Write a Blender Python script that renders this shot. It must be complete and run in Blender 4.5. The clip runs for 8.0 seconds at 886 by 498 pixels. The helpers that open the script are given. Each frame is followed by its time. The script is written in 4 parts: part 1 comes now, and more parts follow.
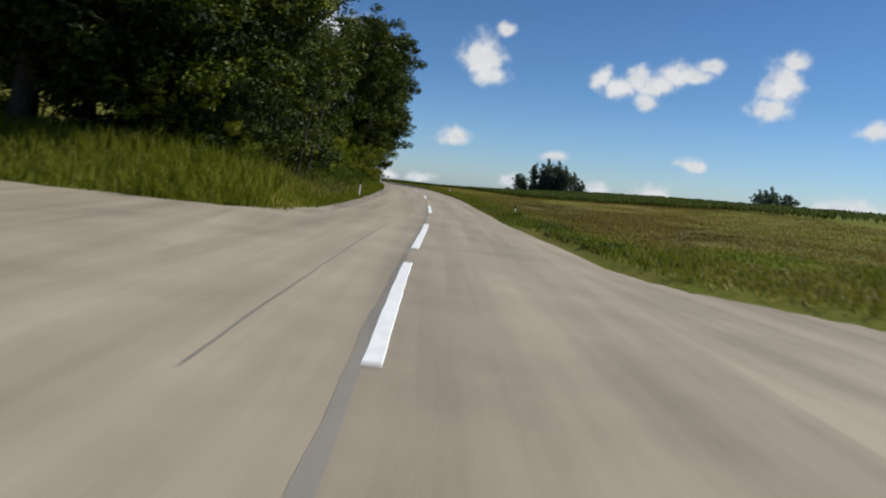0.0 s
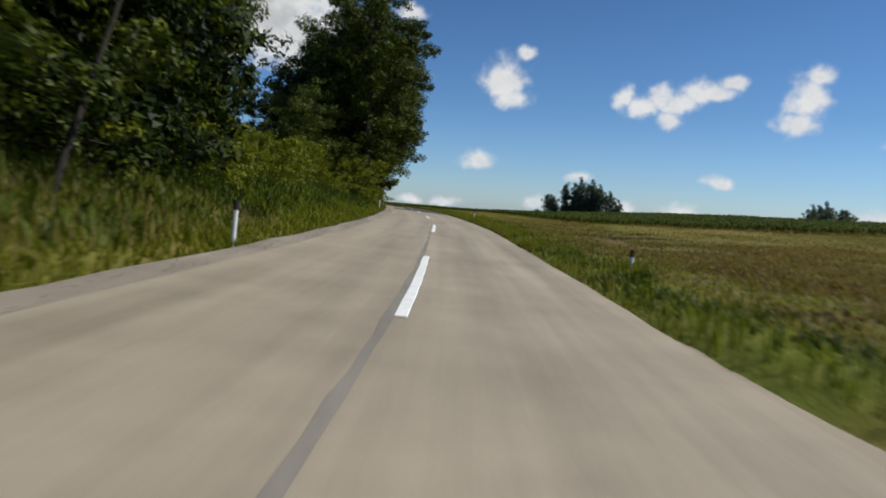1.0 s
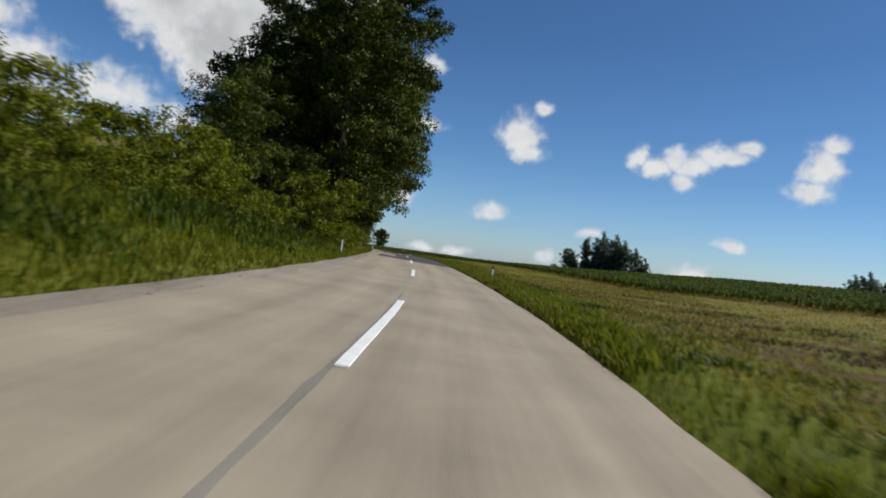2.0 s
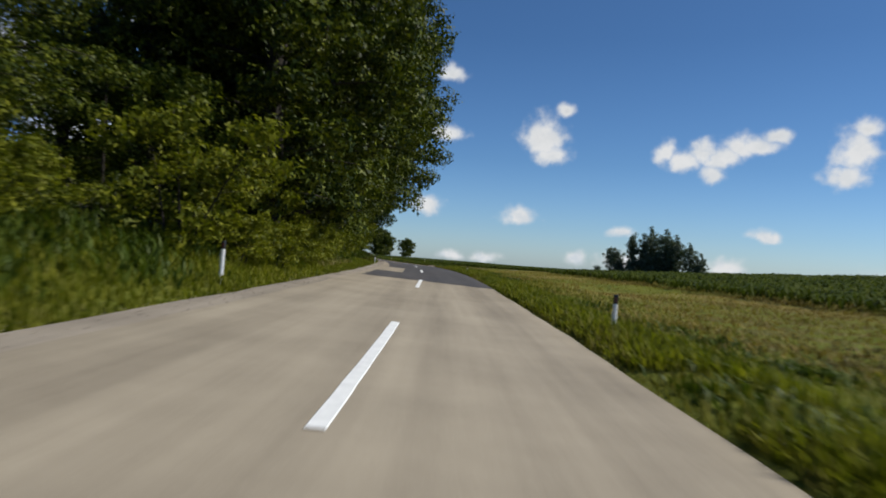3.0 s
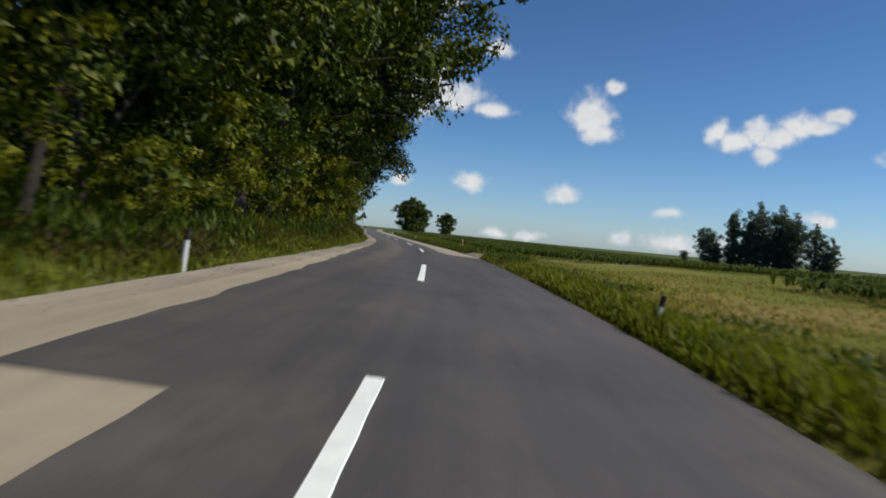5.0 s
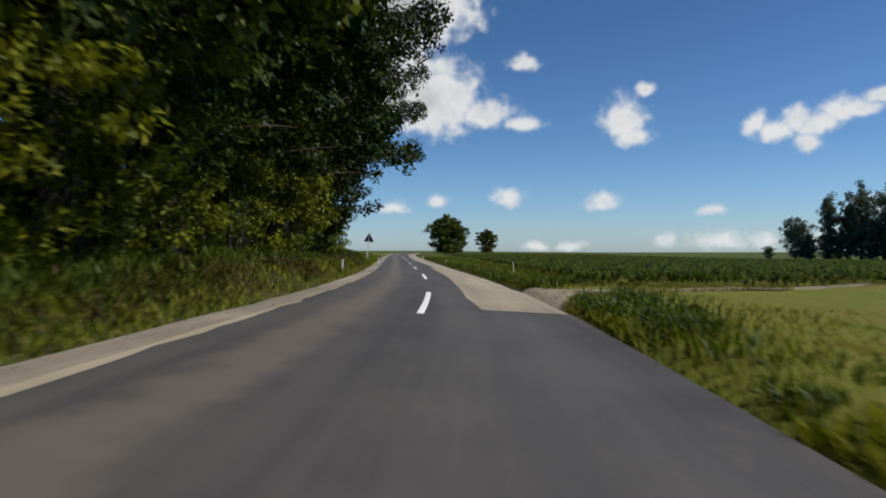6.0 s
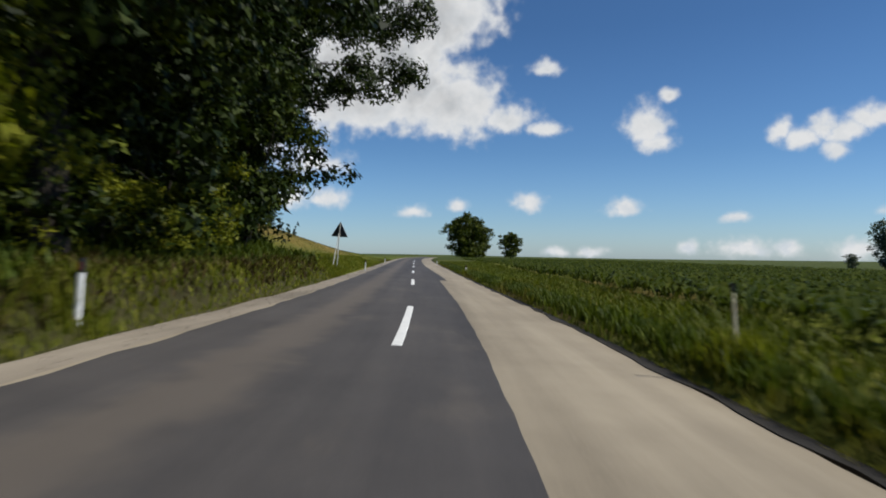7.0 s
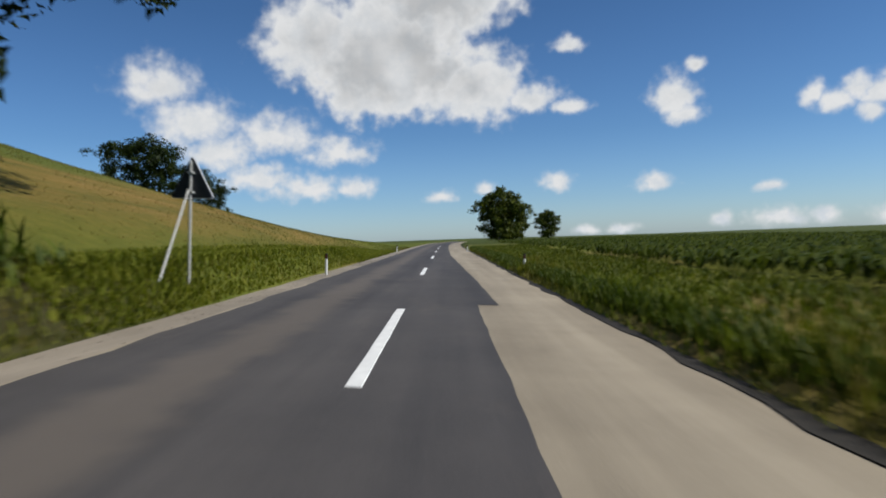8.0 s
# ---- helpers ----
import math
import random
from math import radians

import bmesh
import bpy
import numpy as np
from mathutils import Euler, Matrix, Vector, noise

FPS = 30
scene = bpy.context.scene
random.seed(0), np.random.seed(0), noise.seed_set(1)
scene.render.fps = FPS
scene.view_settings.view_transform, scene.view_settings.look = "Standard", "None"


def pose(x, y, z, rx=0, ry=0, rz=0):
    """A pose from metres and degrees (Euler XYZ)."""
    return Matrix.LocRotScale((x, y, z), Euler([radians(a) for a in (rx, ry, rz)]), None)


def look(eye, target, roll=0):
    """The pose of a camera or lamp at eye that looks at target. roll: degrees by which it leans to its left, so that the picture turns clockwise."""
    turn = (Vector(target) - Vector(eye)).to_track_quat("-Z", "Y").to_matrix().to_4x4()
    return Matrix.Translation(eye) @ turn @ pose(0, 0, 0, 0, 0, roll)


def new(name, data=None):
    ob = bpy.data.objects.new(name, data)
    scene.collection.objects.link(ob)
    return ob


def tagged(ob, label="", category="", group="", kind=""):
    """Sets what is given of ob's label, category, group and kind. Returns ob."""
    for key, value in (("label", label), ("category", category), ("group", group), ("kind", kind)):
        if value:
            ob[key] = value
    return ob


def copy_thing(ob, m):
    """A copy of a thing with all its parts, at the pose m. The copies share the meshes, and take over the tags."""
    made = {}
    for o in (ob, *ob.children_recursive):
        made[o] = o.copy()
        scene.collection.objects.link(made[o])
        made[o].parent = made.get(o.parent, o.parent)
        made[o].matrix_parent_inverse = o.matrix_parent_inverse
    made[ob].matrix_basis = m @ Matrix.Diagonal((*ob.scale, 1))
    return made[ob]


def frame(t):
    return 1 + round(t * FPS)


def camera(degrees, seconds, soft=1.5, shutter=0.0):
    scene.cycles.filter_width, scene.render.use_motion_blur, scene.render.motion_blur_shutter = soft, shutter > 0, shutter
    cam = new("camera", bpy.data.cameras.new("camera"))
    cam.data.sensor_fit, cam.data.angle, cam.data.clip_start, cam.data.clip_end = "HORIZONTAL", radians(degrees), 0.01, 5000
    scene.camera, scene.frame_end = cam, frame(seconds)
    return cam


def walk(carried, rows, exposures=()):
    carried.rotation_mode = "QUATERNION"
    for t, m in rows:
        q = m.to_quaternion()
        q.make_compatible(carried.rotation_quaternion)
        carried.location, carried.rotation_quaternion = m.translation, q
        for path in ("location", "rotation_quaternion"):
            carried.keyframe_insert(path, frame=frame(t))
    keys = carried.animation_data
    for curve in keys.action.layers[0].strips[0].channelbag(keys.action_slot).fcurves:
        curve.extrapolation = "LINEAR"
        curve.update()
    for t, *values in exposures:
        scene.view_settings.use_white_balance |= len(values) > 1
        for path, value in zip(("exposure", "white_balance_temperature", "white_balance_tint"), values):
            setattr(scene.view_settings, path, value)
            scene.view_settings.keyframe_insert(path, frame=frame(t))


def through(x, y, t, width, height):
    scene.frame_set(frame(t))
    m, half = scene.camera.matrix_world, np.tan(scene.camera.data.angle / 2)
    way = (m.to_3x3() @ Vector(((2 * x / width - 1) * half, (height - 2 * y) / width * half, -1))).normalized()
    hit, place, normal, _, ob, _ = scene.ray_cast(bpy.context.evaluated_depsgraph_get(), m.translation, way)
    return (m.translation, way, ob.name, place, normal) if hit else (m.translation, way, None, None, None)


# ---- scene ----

# ---- camera and its drive ----
cam = camera(65.2, 8.0, soft=1.8, shutter=0.22)
PATH = [
    (0.0, pose(1.35, 0.00, 1.194, 84.61, -5.67, -8.34)),
    (0.5, pose(3.20, 10.77, 1.174, 88.35, -2.85, -9.35)),
    (1.0, pose(4.71, 21.57, 1.111, 86.42, -4.22, -6.34)),
    (1.5, pose(6.27, 32.38, 1.116, 88.85, -7.95, -5.90)),
    (3.0, pose(9.70, 65.20, 1.320, 90.79, -3.93, -2.95)),
    (3.2, pose(9.95, 69.59, 1.354, 90.49, -3.46, -2.65)),
    (3.5, pose(10.31, 76.17, 1.399, 90.05, -3.84, -2.69)),
    (3.8, pose(10.65, 82.71, 1.439, 89.69, -3.34, -2.44)),
    (4.0, pose(10.84, 87.03, 1.452, 89.34, -4.03, -1.72)),
    (4.5, pose(11.12, 97.98, 1.480, 89.47, -3.74, -0.79)),
    (4.7, pose(11.13, 102.40, 1.483, 88.66, -5.13, 0.56)),
    (5.8, pose(11.40, 127.19, 1.648, 88.82, -1.77, 3.39)),
    (6.0, pose(11.27, 131.69, 1.656, 90.15, 0.11, 4.07)),
    (6.2, pose(11.08, 136.19, 1.660, 89.01, -0.23, 4.58)),
    (6.5, pose(10.65, 142.98, 1.639, 89.75, -0.30, 4.72)),
    (6.8, pose(10.13, 149.77, 1.599, 88.85, -0.13, 5.61)),
    (7.0, pose(9.74, 154.26, 1.559, 90.49, -0.61, 5.72)),
    (7.5, pose(8.67, 165.46, 1.558, 90.65, 1.78, 6.58)),
    (7.8, pose(7.88, 172.17, 1.534, 90.27, 0.88, 7.28)),
    (8.0, pose(7.30, 176.63, 1.491, 89.24, 2.27, 8.20)),
]
walk(cam, PATH)

# ---- sky, clouds and sun ----
SUN_AZ, SUN_EL = radians(93), radians(46)
# cumulus: azimuth and elevation of the middle, half width and half height, in degrees
CLOUDS_HIGH = [
    (10.6, 10.2, 2.0, 2.3), (12.2, 12.5, 1.1, 0.8), (11.3, 8.9, 1.7, 1.2), (8.8, 3.9, 1.9, 1.0),
    (20.2, 9.2, 1.2, 1.3), (21.5, 8.7, 1.9, 1.1), (22.9, 9.4, 1.5, 1.4), (24.3, 9.1, 2.0, 1.2), (25.6, 9.8, 1.5, 1.3), (26.9, 10.0, 1.7, 1.0), (28.1, 10.6, 1.4, 0.9), (23.7, 7.8, 1.2, 1.1),
    (33.3, 9.3, 1.7, 2.2), (32.8, 7.7, 1.8, 1.3), (33.9, 11.0, 1.2, 1.1), (28.0, 3.1, 1.1, 0.7), (1.3, 4.3, 1.7, 1.2), (17.4, 3.0, 1.3, 0.6),
    (-12.0, 14.0, 8.6, 6.6), (-5.2, 11.9, 5.2, 4.3), (-0.5, 11.0, 2.8, 1.7), (2.6, 10.2, 1.9, 0.9),
    (-18.0, 16.0, 5.2, 4.6), (-8.0, 19.0, 8.0, 5.0), (2.7, 15.0, 1.5, 0.9),
]
CLOUDS_LOW = [
    (-27.5, 9.6, 4.2, 2.6), (-30.0, 12.3, 3.6, 2.6), (-26.0, 7.2, 3.8, 2.0), (-21.5, 8.6, 4.2, 2.4), (-19.3, 4.5, 3.8, 1.6), (-23.0, 5.4, 3.6, 1.6), (-16.5, 7.4, 3.4, 1.7),
    (-15.2, 4.5, 1.9, 1.3), (-8.2, 3.5, 1.5, 0.8), (-4.5, 4.1, 1.0, 0.8),
    (17.6, 0.7, 2.4, 1.1), (13.8, 0.7, 1.2, 0.8), (20.8, 0.7, 1.5, 0.9), (24.9, 0.6, 1.9, 1.1),
    (27.5, 3.3, 1.1, 0.7), (6.3, 0.3, 1.6, 0.6), (3.5, 0.3, 1.4, 0.6), (38.5, 0.9, 4.0, 1.0),
    (39.8, 6.4, 1.5, 0.9), (44.6, 7.8, 1.7, 1.5),
]


class Nodes:
    """A small wrapper to write node trees tersely."""

    def __init__(self, tree):
        self.t = tree
        tree.nodes.clear()

    def add(self, kind, **props):
        n = self.t.nodes.new(kind)
        for k, v in props.items():
            setattr(n, k, v)
        return n

    def put(self, socket, value):
        if isinstance(value, bpy.types.NodeSocket):
            self.t.links.new(value, socket)
        elif value is not None:
            socket.default_value = value

    def math(self, op, a, b=None, c=None, clamp=False):
        n = self.add("ShaderNodeMath", operation=op, use_clamp=clamp)
        for s, v in zip(n.inputs, (a, b, c)):
            self.put(s, v)
        return n.outputs[0]

    def vmath(self, op, a, b=None, out=0):
        n = self.add("ShaderNodeVectorMath", operation=op)
        for s, v in zip(n.inputs, (a, b)):
            self.put(s, v)
        return n.outputs[out]

    def noise(self, vector, scale, detail=4.0, rough=0.55, out=0):
        n = self.add("ShaderNodeTexNoise")
        self.put(n.inputs["Vector"], vector)
        self.put(n.inputs["Scale"], scale)
        self.put(n.inputs["Detail"], detail)
        self.put(n.inputs["Roughness"], rough)
        return n.outputs[out]

    def ramp(self, fac, *stops):
        n = self.add("ShaderNodeValToRGB")
        e = n.color_ramp.elements
        e[0].position, e[0].color = stops[0][0], (*stops[0][1], 1)
        e[1].position, e[1].color = stops[-1][0], (*stops[-1][1], 1)
        for p, c in stops[1:-1]:
            e.new(p).color = (*c, 1)
        self.put(n.inputs[0], fac)
        return n.outputs[0]

    def step(self, v, lo, hi):
        n = self.add("ShaderNodeMapRange", interpolation_type="SMOOTHSTEP")
        for s, x in zip(n.inputs, (v, lo, hi, 0.0, 1.0)):
            self.put(s, x)
        return n.outputs[0]

    def mix(self, fac, a, b, blend="MIX"):
        n = self.add("ShaderNodeMix", data_type="RGBA", blend_type=blend)
        self.put(n.inputs[0], fac)
        self.put(n.inputs[6], (*a, 1) if isinstance(a, tuple) else a)
        self.put(n.inputs[7], (*b, 1) if isinstance(b, tuple) else b)
        return n.outputs[2]


def make_world():
    world = bpy.data.worlds.new("sky")
    scene.world = world
    world.use_nodes = True
    n = Nodes(world.node_tree)
    sky = n.add("ShaderNodeTexSky", sky_type="NISHITA", sun_disc=False, sun_elevation=SUN_EL, sun_rotation=SUN_AZ)
    sky.air_density, sky.dust_density, sky.ozone_density = 1.0, 0.4, 3.0
    way = n.add("ShaderNodeTexCoord").outputs["Generated"]
    s = n.add("ShaderNodeSeparateXYZ")
    n.put(s.inputs[0], way)
    az = n.math("MULTIPLY", n.math("ARCTAN2", s.outputs[0], s.outputs[1]), 57.2958)
    el = n.math("MULTIPLY", n.math("ARCSINE", s.outputs[2]), 57.2958)
    c = n.add("ShaderNodeCombineXYZ")
    n.put(c.inputs[0], az), n.put(c.inputs[1], el)
    flat = c.outputs[0]
    # unevenness in parts of each cloud's own size; the undersides are flatter than the tops
    warp = n.vmath("SUBTRACT", n.noise(flat, 0.55, 2.0, 0.5, 1), (0.5, 0.5, 0.5))
    curl = n.vmath("SUBTRACT", n.noise(flat, 1.5, 5.0, 0.6, 1), (0.5, 0.5, 0.5))
    body = None
    for a, e, rx, ry, firm in [(*c, True) for c in CLOUDS_HIGH] + [(*c, False) for c in CLOUDS_LOW]:
        k = min(1.0, 2.4 / math.sqrt(rx * ry))
        g = max(k, 0.7)
        off = n.vmath("ADD", n.vmath("MULTIPLY", warp, (1.1 * g, 0.8 * g, 0)), n.vmath("MULTIPLY", curl, (0.5 * k, 0.5 * k, 0)))
        d = n.vmath("ADD", n.vmath("MULTIPLY", n.vmath("SUBTRACT", flat, (a, e, 0)), (1 / rx, 1 / ry, 0)), off)
        d = n.vmath("SUBTRACT", n.vmath("MULTIPLY", d, (1, 1.2, 0)), n.vmath("MULTIPLY", n.vmath("ABSOLUTE", d), (0, 0.2, 0)))
        m = n.math("MULTIPLY", n.math("SUBTRACT", 1.0, n.vmath("LENGTH", d, None, 1)), max(1.0, math.sqrt(rx * ry) / 3.2) if firm else 0.9)
        body = m if body is None else n.math("MAXIMUM", body, m)
    fluff = n.math("SUBTRACT", n.noise(flat, 0.9, 2.0, 0.45), 0.5)
    dense = n.math("ADD", body, n.math("MULTIPLY", fluff, 0.8))
    mask = n.math("POWER", n.step(dense, -0.22, 0.72), 1.5)
    core = n.math("MULTIPLY", n.step(body, 0.35, 1.7), n.step(n.noise(flat, 0.16, 2.0, 0.5), 0.28, 0.55))
    size = n.step(el, 8.5, 13.0)
    white = n.mix(n.math("MULTIPLY", core, size), (0.75, 0.76, 0.77), (0.49, 0.50, 0.51))
    shade = n.mix(n.step(el, 1.0, 8.0), (0.80, 0.86, 0.92), (0.90, 0.92, 0.94))
    tint = n.mix(n.step(n.noise(flat, 0.6, 4.0, 0.6), 0.38, 0.66), white, shade, "MULTIPLY")
    clear = n.ramp(n.math("DIVIDE", el, 60.0, None, True), (0.0, (0.95, 1.22, 1.66)), (0.05, (0.78, 1.06, 1.46)), (0.14, (0.59, 0.87, 1.20)), (0.30, (0.48, 0.74, 1.02)), (1.0, (0.62, 0.84, 1.03)))
    air = n.mix(1.0, n.mix(1.0, sky.outputs[0], (SKY_GAIN, SKY_GAIN, SKY_GAIN), "MULTIPLY"), clear, "MULTIPLY")
    bg = n.add("ShaderNodeBackground")
    n.put(bg.inputs[0], n.mix(mask, air, tint))
    n.put(n.add("ShaderNodeOutputWorld").inputs[0], bg.outputs[0])


SKY_GAIN = 0.080
make_world()
sun_data = bpy.data.lights.new("sun", "SUN")
sun_data.energy, sun_data.angle, sun_data.color = 4.5, radians(0.53), (1.0, 0.965, 0.895)
sun = new("sun", sun_data)
sun.matrix_basis = look((0, 0, 60), (-60 * math.cos(SUN_EL) * math.sin(SUN_AZ), -60 * math.cos(SUN_EL) * math.cos(SUN_AZ), 60 - 60 * math.sin(SUN_EL)))
scene.view_settings.exposure = 0.0


# ---- materials ----
def material(name, rough=0.8, spec=0.3, metal=0.0):
    m = bpy.data.materials.new(name)
    m.use_nodes = True
    n = Nodes(m.node_tree)
    b = n.add("ShaderNodeBsdfPrincipled")
    b.inputs["Roughness"].default_value = rough
    b.inputs["Specular IOR Level"].default_value = spec
    b.inputs["Metallic"].default_value = metal
    o = n.add("ShaderNodeOutputMaterial")
    n.put(o.inputs[0], b.outputs[0])
    geo = n.add("ShaderNodeNewGeometry")
    return m, n, b, o, geo.outputs["Position"], geo.outputs["Random Per Island"]


def bump(n, b, height, strength, distance):
    k = n.add("ShaderNodeBump")
    n.put(k.inputs["Height"], height)
    k.inputs["Strength"].default_value, k.inputs["Distance"].default_value = strength, distance
    n.put(b.inputs["Normal"], k.outputs[0])


def asphalt(name, dark, light, speck, mottle=None, lanes=False):
    m, n, b, o, at, isle = material(name, 0.82, 0.35)
    run = n.add("ShaderNodeUVMap", uv_map="along").outputs[0] if lanes else at
    wear = n.noise(n.vmath("MULTIPLY", run, (1.0, 0.035, 1.0)), 1.1, 4.0, 0.6)
    stain = n.noise(at, 0.35, 5.0, 0.65)
    base = n.ramp(n.math("ADD", n.math("MULTIPLY", wear, 0.6), n.math("MULTIPLY", stain, 0.4)), (0.38, dark), (0.62, light))
    if mottle:
        # brownish dust beaten out of the wheel tracks, and blotches
        s = n.add("ShaderNodeSeparateXYZ")
        n.put(s.inputs[0], run)
        ragged = n.math("MULTIPLY", n.math("SUBTRACT", n.noise(at, 0.9, 5.0, 0.65), 0.5), 1.1)
        band = n.math("SUBTRACT", 1.0, n.step(n.math("ABSOLUTE", n.math("ADD", n.math("ADD", s.outputs[0], 1.5), ragged)), 0.12, 0.62))
        band = n.math("MULTIPLY", band, n.step(s.outputs[1], 124.0, 136.0))
        spots = n.step(n.noise(n.vmath("MULTIPLY", run, (1.0, 0.35, 1.0)), 0.8, 6.0, 0.7), 0.52, 0.76)
        base = n.mix(n.math("MULTIPLY", n.math("MAXIMUM", band, n.math("MULTIPLY", spots, 0.7)), 0.62), base, mottle)
    grain = n.noise(at, 55.0, 3.0, 0.7)
    n.put(b.inputs["Base Color"], n.mix(n.math("MULTIPLY", n.step(grain, 0.5, 0.75), 0.5), base, speck))
    bump(n, b, grain, 0.35, 0.01)
    return m


def plain(name, colour, rough=0.6, spec=0.4, metal=0.0, vary=0.25, scale=8.0):
    m, n, b, o, at, isle = material(name, rough, spec, metal)
    k = n.noise(at, scale, 5.0, 0.65)
    lo = tuple(c * (1 - vary) for c in colour)
    hi = tuple(min(1.0, c * (1 + vary)) for c in colour)
    n.put(b.inputs["Base Color"], n.ramp(k, (0.3, lo), (0.7, hi)))
    bump(n, b, k, 0.1, 0.01)
    return m


def foliage(name, dark, mid, light, shine=0.45, through=0.3, dry=None):
    m, n, b, o, at, isle = material(name, 0.5, shine)
    patch = n.noise(at, 0.45, 3.0, 0.55)
    tone = n.math("ADD", n.math("MULTIPLY", isle, 0.55), n.math("MULTIPLY", patch, 0.5))
    col = n.ramp(tone, (0.15, dark), (0.5, mid), (0.9, light))
    if dry:
        area = n.noise(n.vmath("MULTIPLY", at, (0.30, 0.07, 0.3)), 1.0, 5.0, 0.6)
        col = n.mix(n.math("MULTIPLY", n.step(area, 0.40, 0.58), 0.9), col, n.ramp(isle, (0.1, tuple(c * 0.6 for c in dry)), (0.9, dry)))
    n.put(b.inputs["Base Color"], col)
    t = n.add("ShaderNodeBsdfTranslucent")
    n.put(t.inputs[0], n.mix(1.0, col, (1.1, 1.2, 0.5), "MULTIPLY"))
    mx = n.add("ShaderNodeMixShader")
    mx.inputs[0].default_value = through
    n.put(mx.inputs[1], b.outputs[0]), n.put(mx.inputs[2], t.outputs[0])
    n.put(o.inputs[0], mx.outputs[0])
    return m


def meadow():
    m, n, b, o, at, isle = material("meadow_turf", 0.95, 0.1)
    big = n.noise(at, 0.045, 4.0, 0.6)
    strip = n.noise(n.vmath("MULTIPLY", at, (0.35, 0.05, 1.0)), 1.0, 4.0, 0.6)
    fine = n.noise(at, 2.2, 6.0, 0.7)
    col = n.ramp(n.math("ADD", n.math("MULTIPLY", strip, 0.6), n.math("MULTIPLY", fine, 0.4)),
                 (0.30, (0.080, 0.100, 0.014)), (0.46, (0.125, 0.142, 0.019)), (0.60, (0.165, 0.165, 0.030)), (0.76, (0.225, 0.195, 0.055)))
    col = n.mix(n.math("MULTIPLY", n.step(big, 0.48, 0.62), 0.75), col, (0.25, 0.175, 0.060))
    # the open hillside has dried to ochre above its green foot
    s = n.add("ShaderNodeSeparateXYZ")
    n.put(s.inputs[0], at)
    up = n.math("ADD", n.math("MULTIPLY", s.outputs[0], -1.0), n.math("MULTIPLY", n.math("SUBTRACT", n.noise(at, 0.11, 4.0, 0.6), 0.5), 14.0))
    brow = n.math("SUBTRACT", 1.0, n.step(n.math("MULTIPLY", s.outputs[0], -1.0), 12.0, 17.0))
    streak = n.noise(n.vmath("MULTIPLY", at, (0.42, 0.10, 0.42)), 1.0, 5.0, 0.65)
    dried = n.math("MULTIPLY", n.math("MULTIPLY", n.step(up, -1.0, 5.0), brow), n.math("MULTIPLY", n.step(s.outputs[1], 180.0, 194.0), n.math("SUBTRACT", 1.0, n.step(s.outputs[1], 228.0, 258.0))))
    col = n.mix(n.math("MULTIPLY", dried, 0.92), col, n.ramp(n.math("ADD", n.math("MULTIPLY", streak, 0.75), n.math("MULTIPLY", fine, 0.25)),
                                                            (0.34, (0.090, 0.086, 0.020)), (0.47, (0.155, 0.118, 0.030)), (0.58, (0.215, 0.140, 0.042)), (0.70, (0.285, 0.180, 0.064))))
    crest = n.math("MULTIPLY", n.step(n.math("MULTIPLY", s.outputs[0], -1.0), 12.0, 17.0), n.step(s.outputs[1], 184.0, 196.0))
    col = n.mix(n.math("MULTIPLY", crest, 0.9), col, n.ramp(fine, (0.3, (0.055, 0.078, 0.014)), (0.7, (0.105, 0.125, 0.024))))
    far = n.math("MAXIMUM", n.step(s.outputs[1], 245.0, 285.0), n.math("MULTIPLY", n.step(s.outputs[0], 45.0, 60.0), n.step(s.outputs[1], 140.0, 170.0)))
    col = n.mix(n.math("MULTIPLY", far, 0.9), col, n.ramp(big, (0.35, (0.040, 0.058, 0.014)), (0.65, (0.072, 0.090, 0.022))))
    lush = n.add("ShaderNodeAttribute", attribute_name="lush").outputs["Fac"]
    col = n.mix(lush, col, n.ramp(fine, (0.3, (0.070, 0.090, 0.013)), (0.7, (0.125, 0.138, 0.022))))
    bare = n.add("ShaderNodeAttribute", attribute_name="bare").outputs["Fac"]
    broken = n.noise(n.vmath("MULTIPLY", at, (0.45, 1.0, 1.0)), 0.9, 5.0, 0.65)
    col = n.mix(n.math("MULTIPLY", bare, n.step(broken, 0.44, 0.54)), col, n.ramp(fine, (0.3, (0.060, 0.040, 0.022)), (0.7, (0.200, 0.132, 0.066))))
    under_wood = n.add("ShaderNodeAttribute", attribute_name="under_wood").outputs["Fac"]
    col = n.mix(under_wood, col, n.ramp(fine, (0.3, (0.022, 0.020, 0.009)), (0.7, (0.060, 0.054, 0.022))))
    n.put(b.inputs["Base Color"], col)
    bump(n, b, n.noise(at, 9.0, 5.0, 0.7), 0.9, 0.08)
    return m


def bark(name, dark, light):
    m, n, b, o, at, isle = material(name, 0.9, 0.2)
    k = n.noise(n.vmath("MULTIPLY", at, (1.0, 1.0, 0.25)), 9.0, 5.0, 0.7)
    n.put(b.inputs["Base Color"], n.ramp(k, (0.35, dark), (0.7, light)))
    bump(n, b, k, 0.8, 0.04)
    return m


